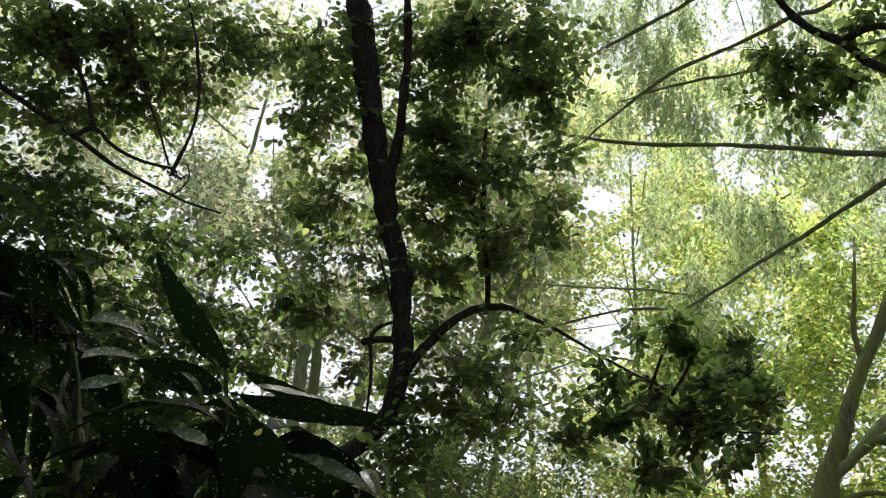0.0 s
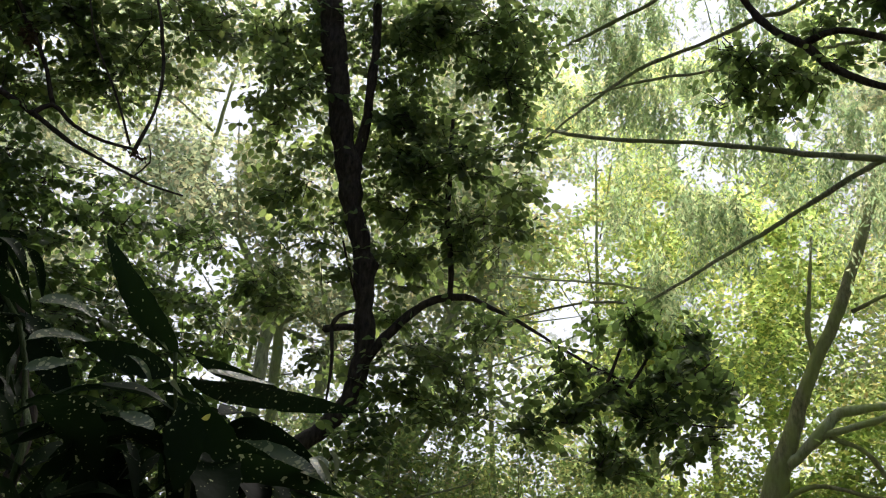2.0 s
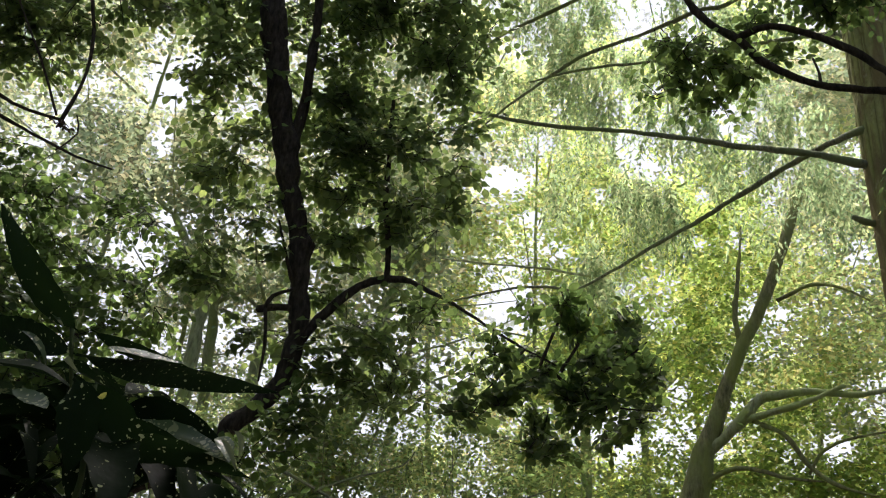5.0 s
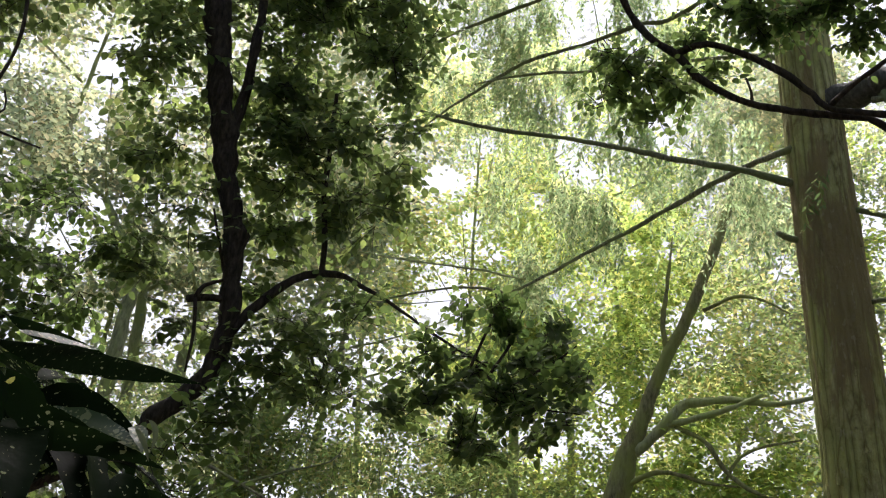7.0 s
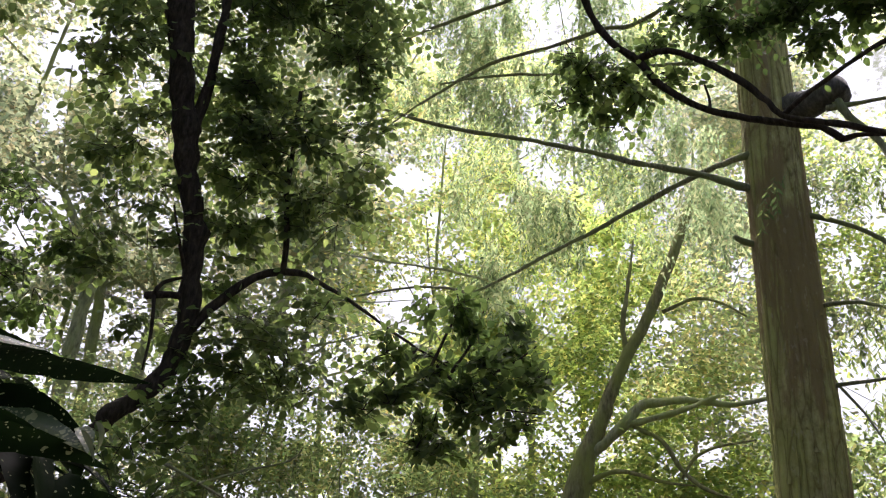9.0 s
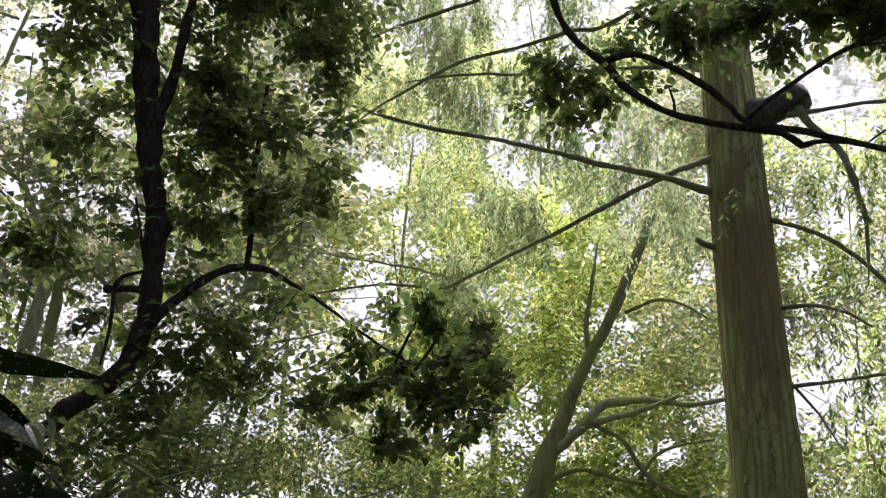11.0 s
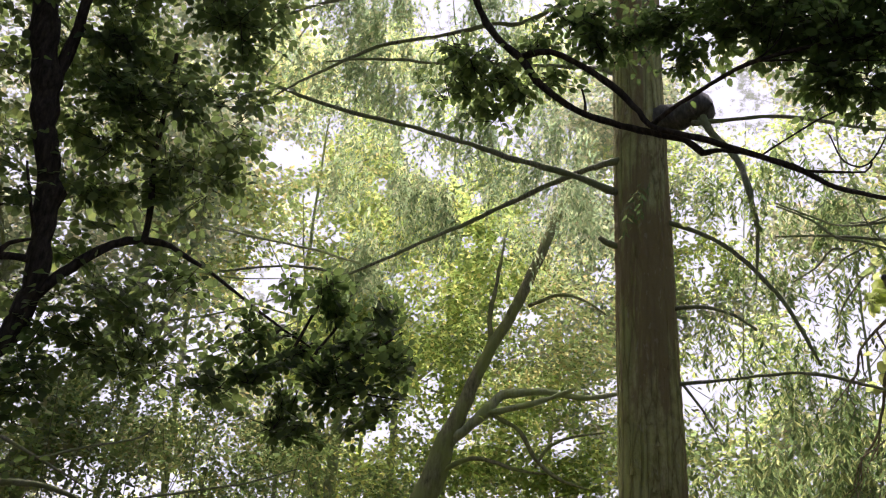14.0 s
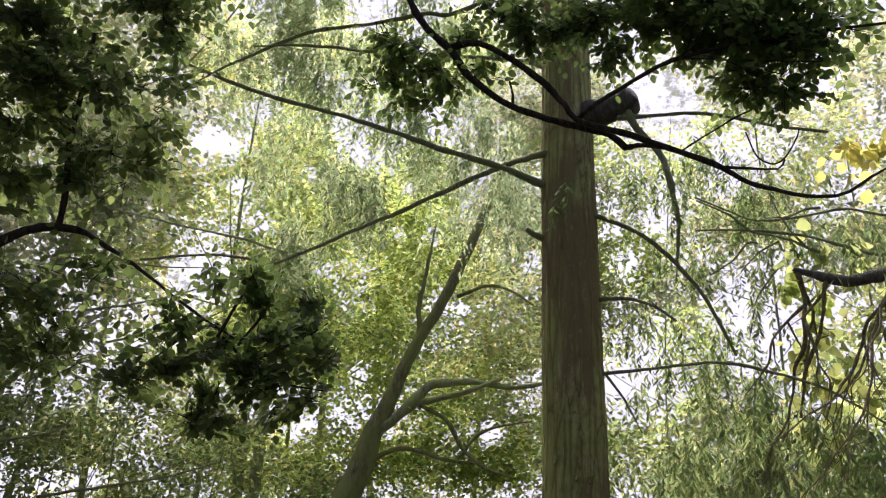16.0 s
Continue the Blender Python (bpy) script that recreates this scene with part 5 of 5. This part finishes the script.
# ---- spotted shrub close by ----
def spotted_leaf_material(name, cover, gloss, rough, low, high, share):
    m, n, l = mat(name)
    bsdf, out = n["Principled BSDF"], n["Material Output"]
    tc = n.new("ShaderNodeTexCoord")
    warp = n.new("ShaderNodeTexNoise")
    warp.inputs["Scale"].default_value, warp.inputs["Detail"].default_value = 90, 3
    l.new(tc.outputs["Object"], warp.inputs["Vector"])
    bend = n.new("ShaderNodeMix")
    bend.data_type, bend.blend_type = "RGBA", "ADD"
    bend.inputs["Factor"].default_value = 0.012
    l.new(tc.outputs["Object"], bend.inputs[6])
    l.new(warp.outputs["Color"], bend.inputs[7])
    where = n.new("ShaderNodeTexNoise")
    where.inputs["Scale"].default_value, where.inputs["Detail"].default_value = 16, 2
    l.new(tc.outputs["Object"], where.inputs["Vector"])
    masks = []
    for scale, size in ((78, 0.24), (170, 0.26)):
        vor = n.new("ShaderNodeTexVoronoi")
        vor.inputs["Scale"].default_value, vor.inputs["Randomness"].default_value = scale, 1
        l.new(bend.outputs[2], vor.inputs["Vector"])
        cell = n.new("ShaderNodeSeparateColor")
        l.new(vor.outputs["Color"], cell.inputs[0])
        reach = n.new("ShaderNodeMath")
        reach.operation = "MULTIPLY_ADD"
        l.new(cell.outputs[0], reach.inputs[0])
        reach.inputs[1].default_value, reach.inputs[2].default_value = size, cover - 0.2
        reach2 = n.new("ShaderNodeMath")
        reach2.operation = "MULTIPLY_ADD"
        l.new(where.outputs["Fac"], reach2.inputs[0])
        reach2.inputs[1].default_value = 0.3
        l.new(reach.outputs[0], reach2.inputs[2])
        less = n.new("ShaderNodeMath")
        less.operation = "LESS_THAN"
        l.new(vor.outputs["Distance"], less.inputs[0])
        l.new(reach2.outputs[0], less.inputs[1])
        masks.append(less)
    both = n.new("ShaderNodeMath")
    both.operation = "MAXIMUM"
    l.new(masks[0].outputs[0], both.inputs[0])
    l.new(masks[1].outputs[0], both.inputs[1])
    info = n.new("ShaderNodeObjectInfo")
    green = ramp(n, [(0, low), (1, high)])
    l.new(info.outputs["Random"], green.inputs[0])
    mx = n.new("ShaderNodeMix")
    mx.data_type = "RGBA"
    l.new(both.outputs[0], mx.inputs["Factor"])
    l.new(green.outputs[0], mx.inputs[6])
    mx.inputs[7].default_value = (0.27, 0.3, 0.15, 1)
    l.new(mx.outputs[2], bsdf.inputs["Base Color"])
    bsdf.inputs["Roughness"].default_value = rough
    bsdf.inputs["Specular IOR Level"].default_value = gloss
    tr = n.new("ShaderNodeBsdfTranslucent")
    l.new(mx.outputs[2], tr.inputs["Color"])
    ms = n.new("ShaderNodeMixShader")
    ms.inputs[0].default_value = share
    l.new(bsdf.outputs[0], ms.inputs[1])
    l.new(tr.outputs[0], ms.inputs[2])
    l.new(ms.outputs[0], out.inputs["Surface"])
    vein = n.new("ShaderNodeTexNoise")
    vein.inputs["Scale"].default_value = 60
    l.new(tc.outputs["Object"], vein.inputs["Vector"])
    bp = n.new("ShaderNodeBump")
    bp.inputs["Strength"].default_value, bp.inputs["Distance"].default_value = 0.3, 0.004
    l.new(vein.outputs["Fac"], bp.inputs["Height"])
    l.new(bp.outputs[0], bsdf.inputs["Normal"])
    return m


def blade(parent, material, base, mid, tip, width, face=(0, 0, 1), cup=0.25, label=""):
    """A long pointed leaf on a curve of three points: a blade folded along the midrib, with a toothed rim and a short stalk."""
    a, b_, c = (np.array(v[:3], float) for v in (base, mid, tip))
    ctrl = 2 * b_ - 0.5 * (a + c)
    s = np.linspace(0, 1, 15)[:, None]
    p = (1 - s) ** 2 * a + 2 * s * (1 - s) * ctrl + s * s * c
    t = unit(np.gradient(p, axis=0))
    side = unit(np.cross(t, np.array(face, float)))
    up = np.cross(side, t)
    s = s[:, 0]
    prof = np.where(s < 0.1, 0.05, np.sin(np.pi * np.clip((s - 0.08) / 0.92, 0, 1) ** 0.8) ** 0.8)
    prof = prof * (1 + 0.05 * np.where(np.arange(15) % 2, 1, -1) * (s > 0.35)) + 0.02
    co = []
    for u in (-1, -0.55, 0, 0.55, 1):
        co.append(p + side * (u * prof * width * 0.5)[:, None] + up * ((abs(u) ** 1.3 * cup + 0.05 * math.sin(3 * u)) * prof * width * 0.5)[:, None] + up * (0.03 * width * np.sin(s * 17 + u * 2) * abs(u))[:, None])
    co = np.stack(co, 1).reshape(-1, 3)
    i, j = np.meshgrid(np.arange(14), np.arange(4), indexing="ij")
    quads = np.stack([i * 5 + j, i * 5 + j + 1, (i + 1) * 5 + j + 1, (i + 1) * 5 + j], -1).reshape(-1, 4)
    return quads_object("leaf", co, quads, material, parent, label, smooth=True)


def shrub():
    t = thing("spotted_shrub", (-0.35, 0.95, 0), "glossy dark green shrub with long pale-speckled leaves", "shrub")
    # shaded copy: near-black base puts the shade into the leaf colour
    S = spotted_leaf_material("shaded_spotted_leaf", 0.01, 0.035, 0.5, (0.004, 0.009, 0.003), (0.01, 0.021, 0.006), 0.35)
    # lit copy: real speckles, but paler base stands in for sky light
    S_LIT = spotted_leaf_material("lit_spotted_leaf", 0.2, 0.5, 0.3, (0.06, 0.095, 0.04), (0.1, 0.135, 0.065), 0.5)
    stem = bark_material("green_stem", (0.02, 0.03, 0.008), (0.04, 0.06, 0.02), (0.07, 0.08, 0.03), None, 30)
    stems = []
    for pts in ([(-0.33, 0.95, -0.1, 0.009), (-0.3, 0.9, 0.8, 0.008), (-0.18, 0.82, 1.61, 0.003), (-0.20, 0.80, 1.69, 0.002), (-0.21, 0.79, 1.75, 0.002)],
                [(-0.4, 0.98, -0.1, 0.009), (-0.5, 1.05, 0.9, 0.008), (-0.43, 1.01, 1.61, 0.005), (-0.47, 1.08, 1.73, 0.004), (-0.51, 1.09, 1.84, 0.004), (-0.56, 1.06, 1.90, 0.003)],
                [(-0.3, 0.95, -0.1, 0.008), (-0.2, 0.92, 0.9, 0.007), (-0.18, 0.90, 1.60, 0.003), (-0.20, 0.90, 1.66, 0.002)],
                [(-0.38, 1.0, -0.1, 0.008), (-0.35, 1.1, 1.0, 0.007), (-0.34, 1.15, 1.61, 0.003), (-0.39, 1.13, 1.70, 0.003)]):
        stems.append((np.array(pts[-1][:3]), limb("stem", t, pts, stem, 8, 0.04, 0.03, 0.05)))
    limb("stem", t, [(-0.88, 1.6, -0.1, 0.02), (-0.85, 1.65, 0.9, 0.018), (-0.71, 1.66, 1.70, 0.015), (-0.74, 1.64, 1.87, 0.014), (-0.76, 1.63, 1.98, 0.014), (-0.79, 1.62, 2.03, 0.015), (-0.84, 1.59, 2.08, 0.016), (-0.90, 1.56, 2.11, 0.016), (-0.97, 1.52, 2.13, 0.015)], BARK_DARK, 12, 0.03, 0.03, 0.05, "old woody brown stem")
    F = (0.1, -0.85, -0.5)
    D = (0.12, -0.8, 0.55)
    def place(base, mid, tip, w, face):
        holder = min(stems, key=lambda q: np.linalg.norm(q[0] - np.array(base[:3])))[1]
        blade(holder, S_LIT if face is D else S, base, mid, tip, w * (0.0013 if face is D else 0.00088), face)

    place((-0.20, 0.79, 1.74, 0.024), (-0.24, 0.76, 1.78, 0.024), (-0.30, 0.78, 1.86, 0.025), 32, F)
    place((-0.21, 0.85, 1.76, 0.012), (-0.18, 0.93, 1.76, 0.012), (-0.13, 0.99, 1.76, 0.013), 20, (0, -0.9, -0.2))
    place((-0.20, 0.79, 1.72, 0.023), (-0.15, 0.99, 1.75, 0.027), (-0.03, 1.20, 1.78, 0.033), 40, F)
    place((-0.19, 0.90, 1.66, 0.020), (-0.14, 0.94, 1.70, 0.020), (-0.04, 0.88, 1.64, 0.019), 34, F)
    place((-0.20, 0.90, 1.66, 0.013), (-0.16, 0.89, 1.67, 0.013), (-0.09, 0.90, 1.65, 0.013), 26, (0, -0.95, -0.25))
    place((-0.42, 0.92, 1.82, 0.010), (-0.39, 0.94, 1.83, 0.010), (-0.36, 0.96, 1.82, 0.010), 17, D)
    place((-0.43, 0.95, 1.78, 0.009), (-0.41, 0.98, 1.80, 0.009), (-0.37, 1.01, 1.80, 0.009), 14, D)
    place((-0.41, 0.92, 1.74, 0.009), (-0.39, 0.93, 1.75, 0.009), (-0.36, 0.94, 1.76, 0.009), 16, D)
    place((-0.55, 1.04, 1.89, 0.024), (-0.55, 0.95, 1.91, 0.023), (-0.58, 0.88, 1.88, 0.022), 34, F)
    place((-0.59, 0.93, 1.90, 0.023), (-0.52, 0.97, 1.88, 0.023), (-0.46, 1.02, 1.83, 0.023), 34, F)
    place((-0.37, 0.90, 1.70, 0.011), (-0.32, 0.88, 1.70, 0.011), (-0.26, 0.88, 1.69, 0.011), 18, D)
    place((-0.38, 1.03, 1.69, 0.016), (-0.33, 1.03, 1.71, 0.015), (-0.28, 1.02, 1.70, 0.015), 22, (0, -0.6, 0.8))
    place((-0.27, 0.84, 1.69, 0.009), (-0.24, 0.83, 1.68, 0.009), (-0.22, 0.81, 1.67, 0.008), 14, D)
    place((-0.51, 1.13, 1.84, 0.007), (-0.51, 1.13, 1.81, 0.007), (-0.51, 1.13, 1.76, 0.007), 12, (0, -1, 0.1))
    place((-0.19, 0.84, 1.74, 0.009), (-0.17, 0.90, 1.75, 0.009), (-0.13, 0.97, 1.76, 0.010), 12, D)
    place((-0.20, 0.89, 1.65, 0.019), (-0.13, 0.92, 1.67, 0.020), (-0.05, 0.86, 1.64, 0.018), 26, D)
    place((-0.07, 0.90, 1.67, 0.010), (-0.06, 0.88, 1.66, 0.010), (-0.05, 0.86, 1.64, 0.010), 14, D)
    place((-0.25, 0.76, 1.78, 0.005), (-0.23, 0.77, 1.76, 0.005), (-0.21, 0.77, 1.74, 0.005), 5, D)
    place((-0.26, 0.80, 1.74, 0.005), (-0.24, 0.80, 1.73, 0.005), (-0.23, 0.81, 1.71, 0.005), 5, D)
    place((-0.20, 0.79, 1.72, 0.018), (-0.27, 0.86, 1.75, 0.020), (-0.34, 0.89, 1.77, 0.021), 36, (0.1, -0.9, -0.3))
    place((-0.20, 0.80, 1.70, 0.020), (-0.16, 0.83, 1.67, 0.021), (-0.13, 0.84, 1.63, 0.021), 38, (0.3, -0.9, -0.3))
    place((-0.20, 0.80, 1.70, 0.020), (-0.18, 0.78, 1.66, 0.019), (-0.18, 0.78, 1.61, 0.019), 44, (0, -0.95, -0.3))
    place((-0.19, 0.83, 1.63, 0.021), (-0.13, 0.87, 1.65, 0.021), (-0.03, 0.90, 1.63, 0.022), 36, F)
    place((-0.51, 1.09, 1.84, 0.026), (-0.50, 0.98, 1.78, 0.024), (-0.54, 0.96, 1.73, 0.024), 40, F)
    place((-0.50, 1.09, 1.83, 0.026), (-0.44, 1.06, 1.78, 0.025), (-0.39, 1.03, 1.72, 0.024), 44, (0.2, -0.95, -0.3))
    r = random.Random(11)
    for k in range(352):
        az, el = radians(r.uniform(-36, -13)), radians(r.uniform(-30, 17))
        if k > 150:
            az, el = radians(r.uniform(-15, -5)), radians(r.uniform(-30, 9))
        if k > 230:
            az, el = radians(r.uniform(-18, -4)), radians(r.uniform(-6, 6.5))
        if k > 300:
            az, el = radians(r.uniform(-31, -9)), radians(r.uniform(-5, 5))
        if k > 328:
            az, el = radians(r.uniform(-18, -11.5)), radians(r.uniform(6, 11.4))
        if az > -0.45 and el > 0.2 or -0.5 < az < -0.37 and 0.1 < el < 0.26:
            continue
        d = r.uniform(1.0, 1.55) if k <= 230 else r.uniform(0.9, 1.25)
        base = np.array([d * math.sin(az), d * math.cos(az), 1.55 + d * math.tan(el)])
        way = np.array([r.uniform(-1, 1), r.uniform(-0.6, 0.6), r.uniform(-0.6, 0.15)])
        way /= np.linalg.norm(way)
        ln = r.uniform(0.09, 0.17) if not 300 < k < 329 else r.uniform(0.15, 0.2)
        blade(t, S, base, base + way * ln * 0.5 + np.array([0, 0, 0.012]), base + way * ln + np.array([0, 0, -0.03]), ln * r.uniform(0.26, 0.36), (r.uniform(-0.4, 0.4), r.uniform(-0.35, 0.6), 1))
    for k in range(120):
        az, el = radians(r.uniform(-37, -25.5)), radians(r.uniform(7, 19))
        d = r.uniform(1.15, 1.7)
        base = np.array([d * math.sin(az), d * math.cos(az), 1.55 + d * math.tan(el)])
        way = unit(np.array([r.uniform(-1, 1), r.uniform(-0.6, 0.6), r.uniform(-0.8, 0.2)]))
        ln = r.uniform(0.08, 0.15)
        if az > radians(-29) and el < radians(9.5):
            continue
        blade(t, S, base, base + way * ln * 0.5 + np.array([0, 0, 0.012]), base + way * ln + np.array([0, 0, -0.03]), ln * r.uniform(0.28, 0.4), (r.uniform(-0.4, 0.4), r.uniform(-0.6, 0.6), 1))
    pale = leaf_material("pale_young_leaf", [(0, (0.08, 0.1, 0.06)), (1, (0.12, 0.135, 0.085))], (1.8, 1.8, 1.4), 0.4, 0.45, 0.15)
    for base, mid, tip, w in (((-0.06, 0.84, 1.66, 0.002), (-0.05, 0.84, 1.65, 0.002), (-0.04, 0.84, 1.63, 0.002), 0.006), ((-0.05, 0.84, 1.67, 0.002), (-0.04, 0.84, 1.66, 0.002), (-0.04, 0.84, 1.64, 0.002), 0.006),
                              ((-0.52, 1.13, 1.84, 0.003), (-0.51, 1.13, 1.82, 0.003), (-0.51, 1.13, 1.80, 0.003), 0.006), ((-0.20, 0.77, 1.71, 0.002), (-0.20, 0.77, 1.71, 0.002), (-0.19, 0.78, 1.70, 0.002), 0.006)):
        blade(t, pale, base, mid, tip, w, (0.3, -0.9, 0.3), label="pale withered young leaf")
    settle(t)
    f = thing("fallen_leaf", (-0.17, 0.77, 1.68, 0.002)[:3], "small bright yellow fallen leaf caught on the shrub", "leaf")
    blade(f, YELLOW, (-0.17, 0.78, 1.68, 0.002), (-0.16, 0.77, 1.68, 0.002), (-0.16, 0.77, 1.68, 0.002), 0.007, (0, -1, 0.2))
    settle(f)


shrub()
